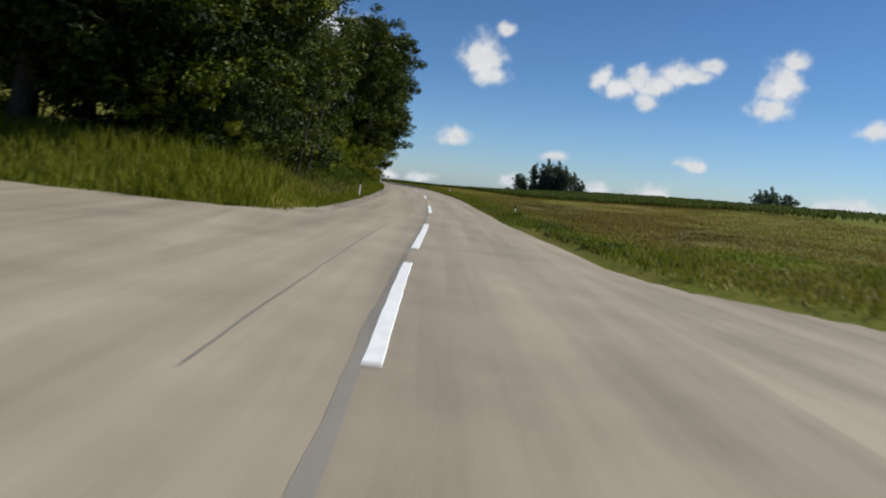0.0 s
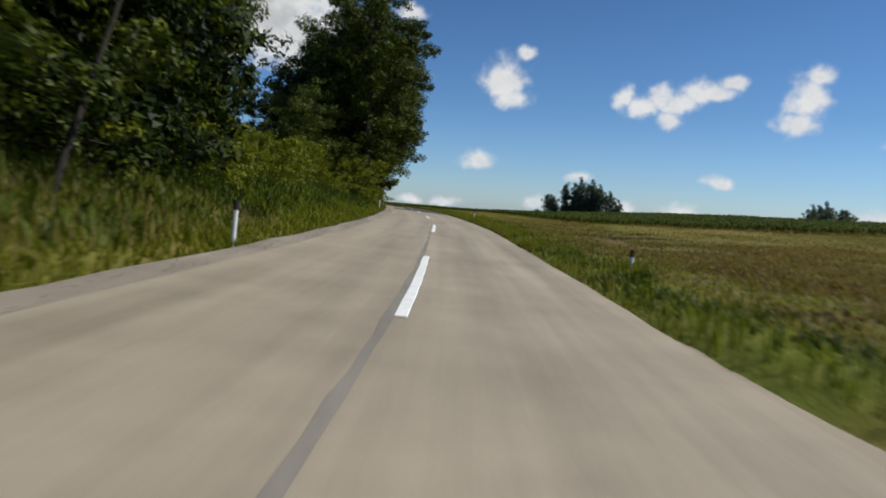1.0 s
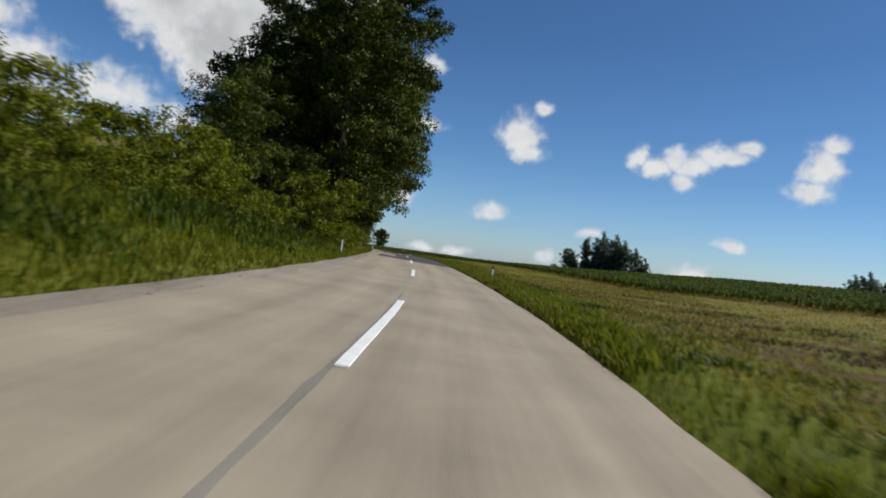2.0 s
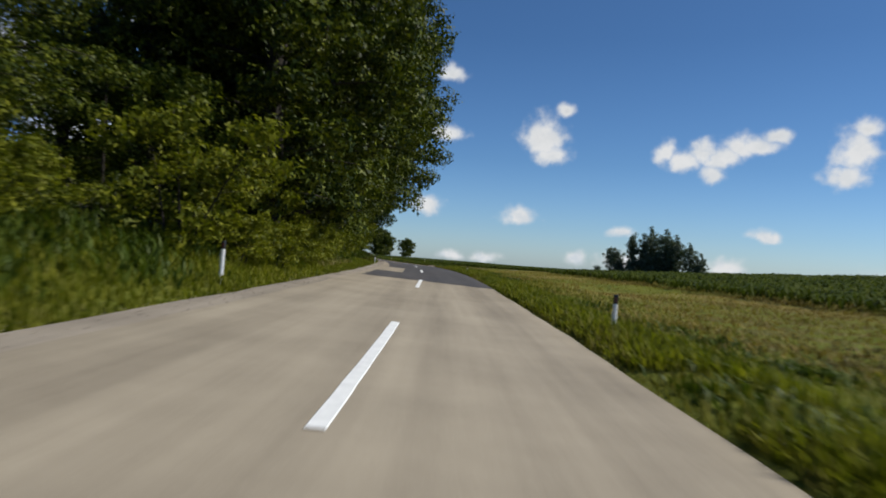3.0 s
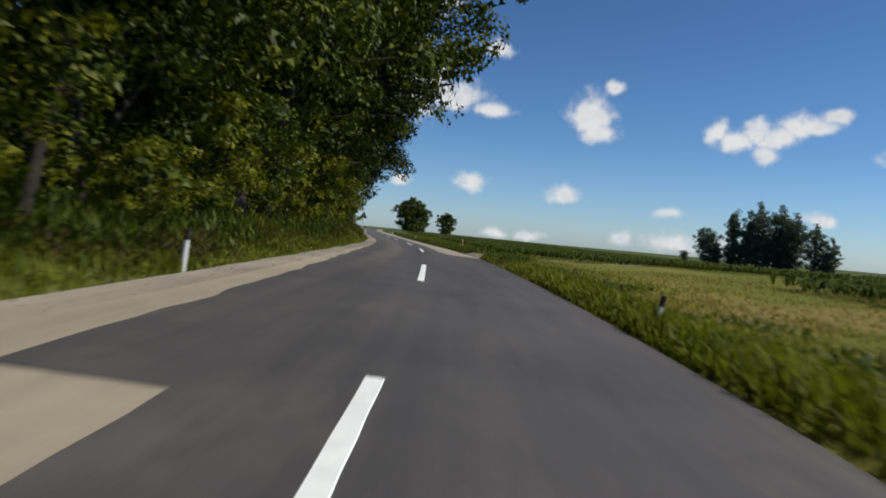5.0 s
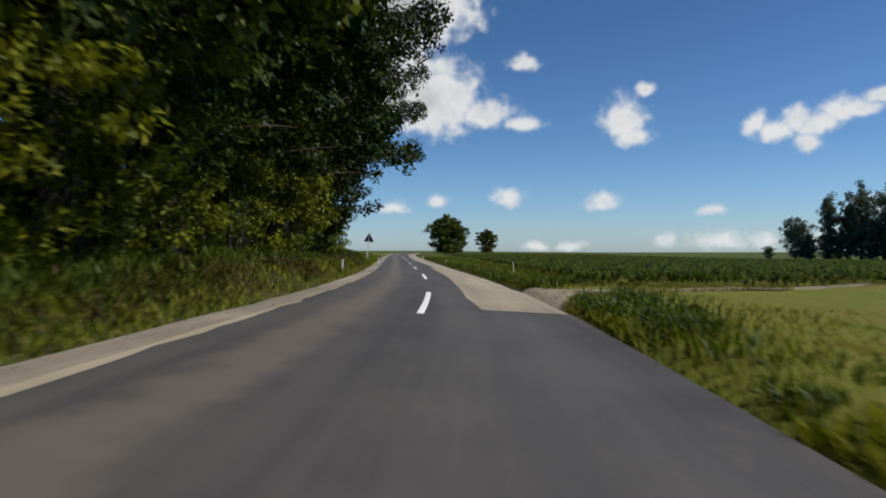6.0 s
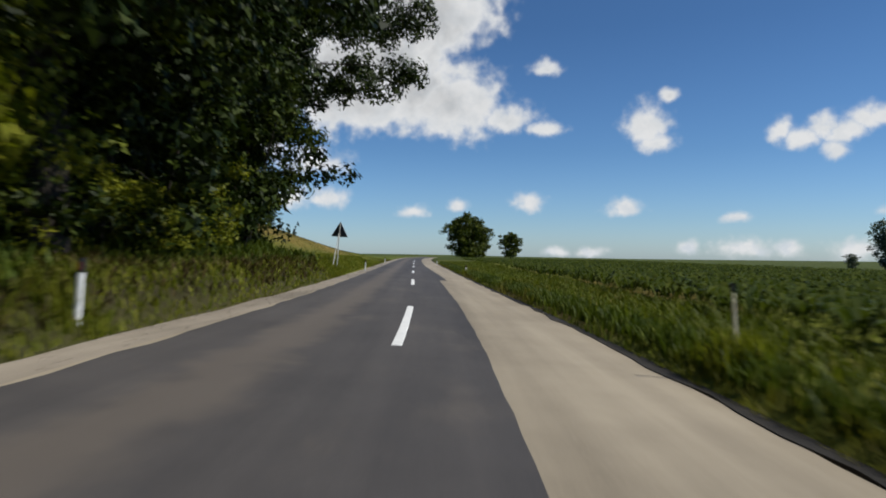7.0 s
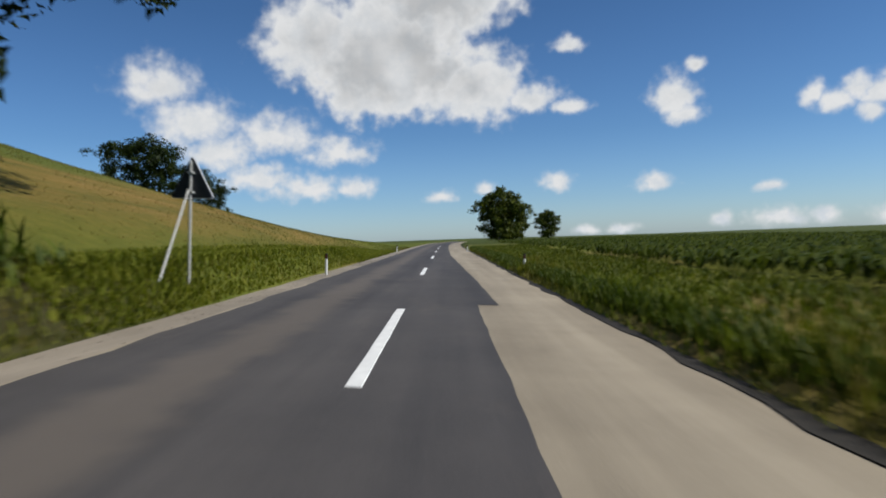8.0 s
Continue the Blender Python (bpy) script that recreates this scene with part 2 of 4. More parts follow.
M_ROAD = asphalt("worn_pale_asphalt", (0.212, 0.176, 0.125), (0.355, 0.300, 0.217), (0.43, 0.367, 0.274), None, True)
M_APRON = asphalt("apron_asphalt", (0.212, 0.176, 0.125), (0.355, 0.300, 0.217), (0.43, 0.367, 0.274))
M_DARK = asphalt("dark_new_asphalt", (0.040, 0.037, 0.037), (0.078, 0.070, 0.066), (0.115, 0.104, 0.096), (0.135, 0.112, 0.090), True)
M_SEAM = asphalt("bitumen_joint", (0.14, 0.125, 0.10), (0.25, 0.225, 0.185), (0.29, 0.26, 0.22))
M_SHADED_SOIL = asphalt("verge_soil", (0.012, 0.010, 0.008), (0.030, 0.025, 0.017), (0.055, 0.046, 0.032))
M_GRAVEL = asphalt("shoulder_gravel", (0.165, 0.138, 0.104), (0.31, 0.263, 0.203), (0.43, 0.38, 0.31), (0.13, 0.105, 0.070))
M_DIRT = asphalt("track_dirt", (0.150, 0.115, 0.074), (0.290, 0.232, 0.158), (0.40, 0.34, 0.255), (0.115, 0.105, 0.042))
M_PAINT = plain("road_paint", (0.72, 0.72, 0.69), 0.65, 0.3, 0.0, 0.12, 6.0)
M_TURF = meadow()
M_GRASS = foliage("bank_grass", (0.070, 0.085, 0.008), (0.142, 0.155, 0.015), (0.24, 0.225, 0.032), 0.06, 0.42)
M_VERGE = foliage("mown_verge_grass", (0.052, 0.078, 0.009), (0.120, 0.155, 0.018), (0.23, 0.24, 0.040), 0.08, 0.35, (0.21, 0.185, 0.040))
M_WEED = foliage("weed_leaf", (0.026, 0.043, 0.006), (0.055, 0.082, 0.010), (0.105, 0.130, 0.018), 0.10, 0.28)
M_OCHRE = foliage("ochre_grass", (0.10, 0.070, 0.021), (0.185, 0.128, 0.038), (0.27, 0.19, 0.062), 0.06, 0.3)
M_HILL = foliage("hillside_grass", (0.042, 0.060, 0.009), (0.092, 0.108, 0.015), (0.165, 0.158, 0.030), 0.06, 0.33, (0.19, 0.155, 0.040))
# shade of the wood put into a grass colour; also the dull right verge
M_GRASS_DULLED = foliage("dull_shaded_grass", (0.040, 0.056, 0.007), (0.082, 0.102, 0.013), (0.150, 0.158, 0.023), 0.06, 0.30)
M_FOOT = foliage("hill_foot_grass", (0.075, 0.098, 0.012), (0.150, 0.168, 0.020), (0.24, 0.232, 0.036), 0.06, 0.36)
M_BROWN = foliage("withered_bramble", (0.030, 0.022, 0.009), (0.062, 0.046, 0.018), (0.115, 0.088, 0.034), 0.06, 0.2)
M_STRAW = foliage("dry_grass", (0.11, 0.092, 0.028), (0.20, 0.165, 0.052), (0.32, 0.265, 0.095), 0.15, 0.3)
M_MEADOW_BLADE = foliage("meadow_blades", (0.11, 0.120, 0.015), (0.20, 0.195, 0.030), (0.34, 0.29, 0.070), 0.06, 0.35, (0.34, 0.24, 0.085))
M_CROP = foliage("crop_leaf", (0.023, 0.036, 0.007), (0.050, 0.068, 0.013), (0.092, 0.108, 0.023), 0.04, 0.3)
M_LEAF = foliage("broad_leaf", (0.007, 0.014, 0.002), (0.036, 0.053, 0.004), (0.168, 0.184, 0.013), 0.14, 0.17)
# leaf darkened to carry the wood's shade; the conifer shares it
M_LEAF_DARK = foliage("shade_darkened_leaf", (0.004, 0.008, 0.002), (0.012, 0.022, 0.003), (0.052, 0.072, 0.008), 0.10, 0.12)
M_LEAF_OAK = foliage("oak_leaf", (0.006, 0.012, 0.002), (0.028, 0.043, 0.004), (0.150, 0.166, 0.013), 0.12, 0.15)
M_LEAF_BUSH = foliage("hedge_leaf", (0.044, 0.060, 0.005), (0.118, 0.132, 0.010), (0.26, 0.255, 0.022), 0.12, 0.34)
M_LEAF_HAZEL = foliage("hazel_leaf", (0.014, 0.027, 0.003), (0.047, 0.066, 0.006), (0.135, 0.148, 0.012), 0.14, 0.23)
# copse leaf, greyed and blued by distance haze mixed into the colour
M_LEAF_FAR = foliage("hazed_leaf", (0.048, 0.068, 0.048), (0.083, 0.108, 0.073), (0.130, 0.156, 0.094), 0.3, 0.25)
M_BARK = bark("bark", (0.016, 0.013, 0.010), (0.050, 0.042, 0.033))
M_POST = plain("white_plastic", (0.78, 0.78, 0.76), 0.45, 0.4, 0.0, 0.1, 5.0)
M_BLACK = plain("black_plastic", (0.022, 0.021, 0.021), 0.5, 0.4)
M_RED = plain("red_reflector", (0.10, 0.012, 0.010), 0.3, 0.5)
M_ZINC = plain("galvanised_steel", (0.52, 0.52, 0.49), 0.6, 0.4, 0.1, 0.15, 12.0)
M_SIGN_BACK = plain("sign_back_grey", (0.06, 0.064, 0.075), 0.5, 0.4, 0.3, 0.15, 6.0)
M_RIM = plain("sign_rim", (0.70, 0.70, 0.70), 0.5, 0.4, 0.0, 0.08, 6.0)
M_PALE_WOOD = plain("pale_stake_wood", (0.66, 0.60, 0.45), 0.8, 0.2, 0.0, 0.25, 14.0)


# ---- mesh helpers ----
def mesh_of(name, verts, faces, mat):
    """A mesh from an array of points and an array of faces with the same number of corners."""
    verts, faces = np.asarray(verts, np.float32), np.asarray(faces, np.int32)
    me = bpy.data.meshes.new(name)
    me.vertices.add(len(verts))
    me.vertices.foreach_set("co", verts.ravel())
    k = faces.shape[1]
    me.loops.add(faces.size)
    me.loops.foreach_set("vertex_index", faces.ravel())
    me.polygons.add(len(faces))
    me.polygons.foreach_set("loop_start", np.arange(0, faces.size, k, dtype=np.int32))
    me.polygons.foreach_set("loop_total", np.full(len(faces), k, np.int32))
    me.update(calc_edges=True)
    me.materials.append(mat)
    return me


def part(name, bm, mat, parent=None, label=""):
    me = bpy.data.meshes.new(name)
    bm.to_mesh(me)
    bm.free()
    me.materials.append(mat)
    ob = new(name, me)
    ob.parent = parent
    return tagged(ob, label)


def box(sx, sy, sz, at=(0, 0, 0), bevel=0.0, taper=1.0):
    bm = bmesh.new()
    bmesh.ops.create_cube(bm, size=1.0)
    for v in bm.verts:
        f = taper if v.co.z > 0 else 1.0
        v.co = Vector((v.co.x * sx * f + at[0], v.co.y * sy * f + at[1], v.co.z * sz + at[2]))
    if bevel:
        bmesh.ops.bevel(bm, geom=bm.edges[:], offset=bevel, segments=2, affect="EDGES")
    return bm


def tube(points, radii, sides=6):
    """Points and quads of a tapered tube along a line."""
    pts, rad = np.asarray(points, float), np.asarray(radii, float)
    tang = np.gradient(pts, axis=0)
    tang /= np.linalg.norm(tang, axis=1)[:, None] + 1e-9
    ref = np.where(np.abs(tang[:, 2:]) > 0.9, np.array([[1.0, 0, 0]]), np.array([[0, 0, 1.0]]))
    a = np.cross(tang, ref)
    a /= np.linalg.norm(a, axis=1)[:, None] + 1e-9
    b = np.cross(tang, a)
    ang = np.arange(sides) * 2 * np.pi / sides
    ring = a[:, None] * np.cos(ang)[None, :, None] + b[:, None] * np.sin(ang)[None, :, None]
    v = (pts[:, None] + ring * rad[:, None, None]).reshape(-1, 3)
    i, j = np.meshgrid(np.arange(len(pts) - 1), np.arange(sides), indexing="ij")
    k = (j + 1) % sides
    f = np.stack([i * sides + j, i * sides + k, (i + 1) * sides + k, (i + 1) * sides + j], -1).reshape(-1, 4)
    return v, f


# ---- the line of the road and the lie of the land ----
LINE = np.array([(-400, -50.6), (-60, -6.85), (-10, -0.15), (10, 2.40), (20, 3.90), (30, 5.30), (40, 6.46), (50, 7.53), (57, 8.26),
                 (65, 8.86), (72, 9.30), (80, 9.72), (90, 10.13), (100, 10.5), (110, 10.7), (120, 10.7), (130, 10.47), (140, 10.1),
                 (150, 9.55), (160, 8.6), (170, 7.42), (180, 6.03), (190, 4.6), (200, 3.17), (215, 1.05), (235, -1.8),
                 (260, -5.3), (290, -9.3), (330, -14), (400, -20), (700, -40), (4000, -250)], float)
RISE = np.array([(-400, 0.6), (-20, 0.09), (0, 0.0), (20, -0.09), (40, -0.06), (60, 0.08), (80, 0.20), (100, 0.31), (120, 0.42),
                 (140, 0.43), (160, 0.37), (180, 0.33), (200, 0.35), (240, 0.45), (300, 0.60), (420, 0.6), (4000, 0.6)], float)


def glide(knots, y):
    """A smooth curve through the knots, at y."""
    y = np.asarray(y, float)
    k, v = knots[:, 0], knots[:, 1]
    g = np.gradient(v, k)
    i = np.clip(np.searchsorted(k, y) - 1, 0, len(k) - 2)
    h = k[i + 1] - k[i]
    t = np.clip((y - k[i]) / h, 0, 1)
    return (v[i] * (2 * t**3 - 3 * t**2 + 1) + v[i + 1] * (3 * t**2 - 2 * t**3)
            + h * (g[i] * (t**3 - 2 * t**2 + t) + g[i + 1] * (t**3 - t**2)))


def smooth(lo, hi, v):
    t = np.clip((np.asarray(v, float) - lo) / (hi - lo), 0, 1)
    return t * t * (3 - 2 * t)


def centre(y):
    return glide(LINE, y)


def road_z(y):
    return glide(RISE, y)


ENTRANCE = [(18.35, 1.6), (12.85, 5.4), (10.0, 8.0), (9.1, 9.2), (8.5, 10.3), (7.75, 11.4), (7.45, 12.8), (7.4, 14.3), (7.65, 16.5), (8.0, 20), (8.3, 25), (8.45, 30)]  # rim of the apron on the right


def entrance_rim(y):
    """How far right the apron reaches at y."""
    return np.interp(y, [p[1] for p in ENTRANCE], [p[0] for p in ENTRANCE])


TILT = 0.05  # the road falls to the right


def waves(x, y, seed=0.0):
    """A cheap rolling unevenness between -1 and 1."""
    return (np.sin(x * 0.9 + seed) * np.cos(y * 0.7 - seed) + np.sin(x * 0.37 - y * 0.41 + 2 * seed) + np.sin(y * 1.7 + x * 1.3) * 0.5) / 2.5


def track_mid(x):
    return np.interp(x, [11.2, 12.6, 13.2, 14, 15, 16, 18, 22, 30], [151.8, 151.8, 152.9, 154.0, 154.7, 155.2, 155.9, 157, 159])


def track_half(x):
    return np.interp(x, [11.2, 12.6, 13.2, 14, 15, 16, 18, 22, 30], [5.2, 5.2, 3.4, 2.1, 1.5, 1.2, 0.9, 0.7, 0.3]) + 0.12 * np.sin(np.asarray(x) * 4.0)


def land_z(u, y):
    """Height of the ground at u metres to the right of the centre line."""
    u, y = np.broadcast_arrays(np.asarray(u, float), np.asarray(y, float))
    x = centre(y) + u
    z = road_z(y) - TILT * np.clip(u, -4.2, 4.0)
    # bank and hillside on the left, open at the side road
    l = -u
    side = 18.0 + np.maximum(0, -1.45 - x) * 0.38
    opened = smooth(0.0, 5.0, y - side)
    bank = np.interp(y, [20, 60, 90, 140, 165, 200, 240, 400], [0.9, 0.9, 0.6, 0.5, 0.6, 0.8, 0.25, 0.1])
    steep = np.interp(y, [0, 60, 150, 175, 195, 215, 250, 290, 400], [0.05, 0.05, 0.12, 0.25, 0.36, 0.34, 0.20, 0.07, 0.02])
    foot = np.interp(y, [130, 150, 208, 235], [7.8, 4.5, 4.3, 7.8])
    z = z + opened * (bank * smooth(3.35, foot, l) + steep * np.clip(l - 5.0, 0, 45) * smooth(4.5, 9.0, l))
    apron_r = (1 - smooth(27, 30, y)) * smooth(2.0, 3.0, u) * smooth(-0.2, 0.5, entrance_rim(y) - x) * smooth(-40, -15, y)
    # verge and knoll on the right
    knoll = np.interp(y, [-50, 20, 60, 110, 145, 175, 300], [0.5, 1.1, 1.9, 1.8, 0.7, 0.15, 0.15])
    z = z + knoll * smooth(8.0, 45.0, u) * (1 - apron_r) + (0.14 + 0.12 * smooth(150, 165, y)) * smooth(3.2, 3.9, u) * (1 - apron_r) * smooth(-10, 0, y)
    z = z - smooth(146, 172, y) * 0.013 * np.clip(u - 6.0, 0, 700)
    rough = smooth(4.0, 9.0, np.abs(u)) * (1 - smooth(80, 200, np.abs(u)))
    z = z + 0.07 * rough * waves(x, y)
    path = smooth(11.0, 12.5, x) * (1 - smooth(22, 26, x)) * (1 - smooth(0.0, 0.6, np.abs(y - track_mid(x)) - track_half(x)))
    z = z - 0.10 * path
    # bed under the road and the aprons of the junctions
    bed = (1 - smooth(3.05, 3.5, u)) * (1 - smooth(3.4, 3.9, l))
    apron_l = (1 - opened) * smooth(2.8, 3.4, l) * smooth(-30, -18, y)
    return z - 0.13 * np.clip(bed + apron_l + apron_r, 0, 1)


def place(u, y, dz=0.0):
    return np.stack([centre(y) + u, np.broadcast_to(y, np.shape(u)) + 0.0, land_z(u, y) + dz], -1)


def grid_faces(nr, nc):
    i, j = np.meshgrid(np.arange(nr - 1), np.arange(nc - 1), indexing="ij")
    a = i * nc + j
    return np.stack([a, a + 1, a + nc + 1, a + nc], -1).reshape(-1, 4)


def strip(name, y, left, right, lift, mat, cols=5, parent=None, thick=0.0, ragged=0.0):
    """A sheet that follows the road between two offsets, lift above its surface, with edges turned down by thick."""
    y = np.asarray(y, float)
    left, right = np.broadcast_to(left, y.shape), np.broadcast_to(right, y.shape)
    f = np.linspace(0, 1, cols)
    u = left[:, None] + (right - left)[:, None] * f
    yy = np.broadcast_to(y[:, None], u.shape) + 0.0
    if ragged:
        yy[0] += ragged * (np.sin(u[0] * 1.7 + y[0]) + 0.7 * np.sin(u[0] * 4.3) + 0.6 * np.sign(np.sin(u[0] * 7.0 + 1)) + 0.5 * np.sin(u[0] * 17.0)) / 1.6
    z = road_z(yy) + lift - TILT * u
    v = np.stack([centre(yy) + u, yy, z], -1).reshape(-1, 3)
    uv = np.stack([u, yy], -1).reshape(-1, 2)
    f = grid_faces(*u.shape)
    if thick:
        for col, out in ((0, -0.01), (-1, 0.01)):
            edge = np.stack([centre(y) + u[:, col], y, z[:, col]], -1)
            low = edge + np.array([out, 0, -thick])
            pair = np.stack([low, edge] if col == 0 else [edge, low], 1).reshape(-1, 3)
            f = np.concatenate([f, grid_faces(len(y), 2) + len(v)])
            v = np.concatenate([v, pair])
            uv = np.concatenate([uv, np.repeat(np.stack([u[:, col], y], -1), 2, 0)])
    me = mesh_of(name, v, f, mat)
    me.uv_layers.new(name="along").data.foreach_set("uv", uv[f].astype(np.float32).ravel())
    ob = new(name, me)
    ob.parent = parent
    return ob


# ---- ground, road and its surfaces ----
def make_ground():
    u = np.unique(np.concatenate([[-2600, -1500, -800, -400, -220, -150], np.arange(-110, -50, 8), np.arange(-50, -14, 2.0), np.arange(-14, -2.5, 0.4),
                                  [-1.5, 0, 1.5], np.arange(2.7, 14, 0.4), np.arange(14, 60, 2.0), np.arange(60, 120, 8), [150, 220, 400, 800, 1500, 2600]]))
    y = np.unique(np.concatenate([[-400, -200, -100, -60], np.arange(-40, 0, 2.0), np.arange(0, 30, 0.6), np.arange(30, 300, 2.0), np.arange(300, 420, 10), [450, 520, 650, 900, 1300, 1900, 2700, 3600]]))
    uu, yy = np.meshgrid(u, y)
    v = place(uu, yy)
    # darker brown ground under the wood and lush grass at the foot of the open hillside
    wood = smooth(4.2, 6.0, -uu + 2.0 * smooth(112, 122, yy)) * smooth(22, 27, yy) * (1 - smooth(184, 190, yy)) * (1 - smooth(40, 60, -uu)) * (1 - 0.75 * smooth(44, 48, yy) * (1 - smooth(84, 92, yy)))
    foot = smooth(3.4, 3.8, -uu) * (1 - smooth(4.8, 9.5, -uu + 1.2 * waves(uu * 0.3, yy * 0.2, 1.0))) * np.maximum(smooth(183, 188, yy), smooth(86, 96, yy) * (1 - smooth(4.5, 6.0, -uu)))
    ground = new("ground", mesh_of("ground", v.reshape(-1, 3), grid_faces(len(y), len(u)), M_TURF))
    bare = smooth(4.8, 6.5, uu) * (1 - smooth(13, 19, uu)) * smooth(22, 27, yy) * (1 - smooth(58, 72, yy) * 0.6) * (1 - smooth(86, 98, yy))
    for key, value in (("under_wood", wood), ("lush", foot), ("bare", bare)):
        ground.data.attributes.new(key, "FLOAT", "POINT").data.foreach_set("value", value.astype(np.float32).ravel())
    ground.data.polygons.foreach_set("use_smooth", np.ones(len(ground.data.polygons), bool))
    tagged(ground, "rolling green meadow and hillside with dry brownish patches", "ground", kind="structure")


make_ground()
LONG = np.concatenate([np.arange(-60, 300, 1.5), np.arange(300, 440, 10)])
wob = lambda y, a: a * (np.sin(y * 1.9) + np.sin(y * 0.73 + 1) + np.sin(y * 4.1)) / 3
road = strip("road", LONG, -2.86 + wob(LONG, 0.04), 3.2 + wob(LONG + 9, 0.06), 0.0, M_ROAD, 9, thick=0.08)
tagged(road, "worn pale grey asphalt country road with faint wheel tracks", "road", kind="structure")
shoulder = strip("shoulder", LONG[LONG > 19], -3.48 + wob(LONG[LONG > 19] * 1.3, 0.07), -2.8, -0.012, M_GRAVEL, 5, thick=0.08)
tagged(shoulder, "pale gravel shoulder along the asphalt edge", "shoulder", kind="structure")


def apron(name, x, y, label):
    """A sheet of old asphalt beside the road over a grid of places."""
    z = road_z(y) - TILT * np.clip(x - centre(y), -4.2, 4.0) - 0.02
    v = np.stack([x, y, z], -1).reshape(-1, 3)
    return tagged(new(name, mesh_of(name, v, grid_faces(*x.shape), M_APRON)), label, "road", kind="structure")


def make_side_road():
    x = np.concatenate([np.arange(-44, -13, 2.0), np.arange(-13, -2, 0.5), np.arange(-2, 2.65, 0.25)])
    end = np.interp(x, [-44, -9.95, -5.85, -1.45, -0.35, 0.45, 1.75, 2.55], [34, 21.1, 19.6, 18.1, 19.5, 22, 26, 26]) + 0.12 * np.sin(x * 2.3) + 0.08 * np.sin(x * 5.1)
    f = np.linspace(0, 1, 40)[:, None]
    y = -20 + (end[None] + 20) * f
    apron("side_road", np.broadcast_to(x[None], y.shape), y, "pale asphalt mouth of a joining side road")


def make_entrance():
    y = np.concatenate([np.arange(-20, 0, 1.0), np.arange(0, 30.2, 0.4)])
    rim = entrance_rim(y) + 0.06 * np.sin(y * 3.1)
    near = centre(y) + 2.0
    f = np.linspace(0, 1, 24)[None]
    apron("field_entrance", near[:, None] + (rim - near)[:, None] * f, np.broadcast_to(y[:, None], (len(y), 24)), "pale asphalt apron widening at the road edge")


make_side_road()
make_entrance()

# dark overlay: a first block, then the long run with the pale strip left on its right
Y1 = np.linspace(95.5, 104.1, 16)
strip("asphalt_patch", Y1, -2.57 + 0.05 * np.sin(Y1 * 3), 3.23, 0.006, M_DARK, 61, ragged=0.17)
Y2 = np.linspace(104.1, 113.2, 16)
strip("asphalt_patch", Y2, -1.12 + wob(Y2 * 2, 0.05), 3.23, 0.006, M_DARK, 9)
Y3 = np.concatenate([np.linspace(113.2, 147.0, 50)])
strip("asphalt_patch", Y3, np.interp(Y3, [113.2, 136, 150], [-2.25, -2.65, -2.75]) + wob(Y3 * 1.7, 0.07), 3.23, 0.006, M_DARK, 9)
Y4 = np.linspace(147.0, 189.3, 64)
strip("asphalt_patch", Y4, -2.80 + wob(Y4 * 1.7, 0.06), np.interp(Y4, [147, 151, 158, 166, 189.3], [1.28, 1.07, 1.12, 1.18, 1.36]) + wob(Y4, 0.02), 0.006, M_DARK, 9)
Y5 = np.concatenate([np.linspace(189.3, 290, 130), np.arange(300, 440, 10)])
strip("asphalt_patch", Y5, -2.80 + wob(Y5 * 1.7, 0.06), np.interp(Y5, [189.3, 196, 225, 300], [1.75, 1.72, 1.23, 1.23]) + wob(Y5, 0.02), 0.006, M_DARK, 9)
for ob in [o for o in scene.objects if o.name.startswith("asphalt_patch")]:
    tagged(ob, "dark grey newer asphalt laid over the pale road", "asphalt", "asphalt patches", "structure")

# bitumen joint beside the dashes on the old asphalt
YS = np.arange(-10, 61, 0.7)
tagged(strip("bitumen_joint", YS, np.interp(YS, [20, 30, 61], [-0.15, -0.17, -0.10]) + wob(YS, 0.03), -0.055 + wob(YS + 5, 0.02), 0.003, M_SEAM, 2),
       "dark bitumen joint along the middle of the road", "road joint", kind="structure")

# soil edge whose near-black colour also paints the shadow of the verge
YE = np.arange(156.5, 290, 0.8)
tagged(strip("verge_soil", YE, 3.15 + wob(YE * 1.4, 0.10), 3.60 + wob(YE + 3, 0.07), 0.012, M_SHADED_SOIL, 3, thick=0.06),
       "soil along the asphalt edge with the verge's shadow in its colour", "soil edge", kind="structure")

YJ = np.arange(4, 19, 0.7)
tagged(strip("bitumen_joint", YJ, -1.065 + wob(YJ, 0.018), -1.035 + wob(YJ, 0.018), 0.003, M_SEAM, 2),
       "thin dark crack line across the worn asphalt", "road joint", kind="structure")


def make_broken_spot(x, y, rx, ry, seed):
    """A shallow broken place in the old asphalt, with a ragged rim."""
    rng = random.Random(seed)
    bm = bmesh.new()
    rim = []
    for k in range(18):
        a = k * 2 * math.pi / 18
        q = rng.uniform(0.6, 1.15)
        px, py = x + rx * q * math.cos(a), y + ry * q * math.sin(a)
        rim.append(bm.verts.new((px, py, float(road_z(py) - TILT * np.clip(px - centre(py), -4.2, 4.0)) - 0.012)))
    bm.faces.new(rim)
    tagged(part("broken_asphalt", bm, M_SEAM), "dark broken spot in the old asphalt edge", "pothole", "broken spots", "structure")


for k, (x, y, rx, ry) in enumerate(((0.90, 23.3, 0.55, 0.22), (-0.95, 19.2, 0.35, 0.25), (-0.40, 20.6, 0.3, 0.2), (1.05, 24.9, 0.25, 0.3), (-4.25, 18.6, 0.5, 0.16))):
    make_broken_spot(x, y, rx, ry, 60 + k)


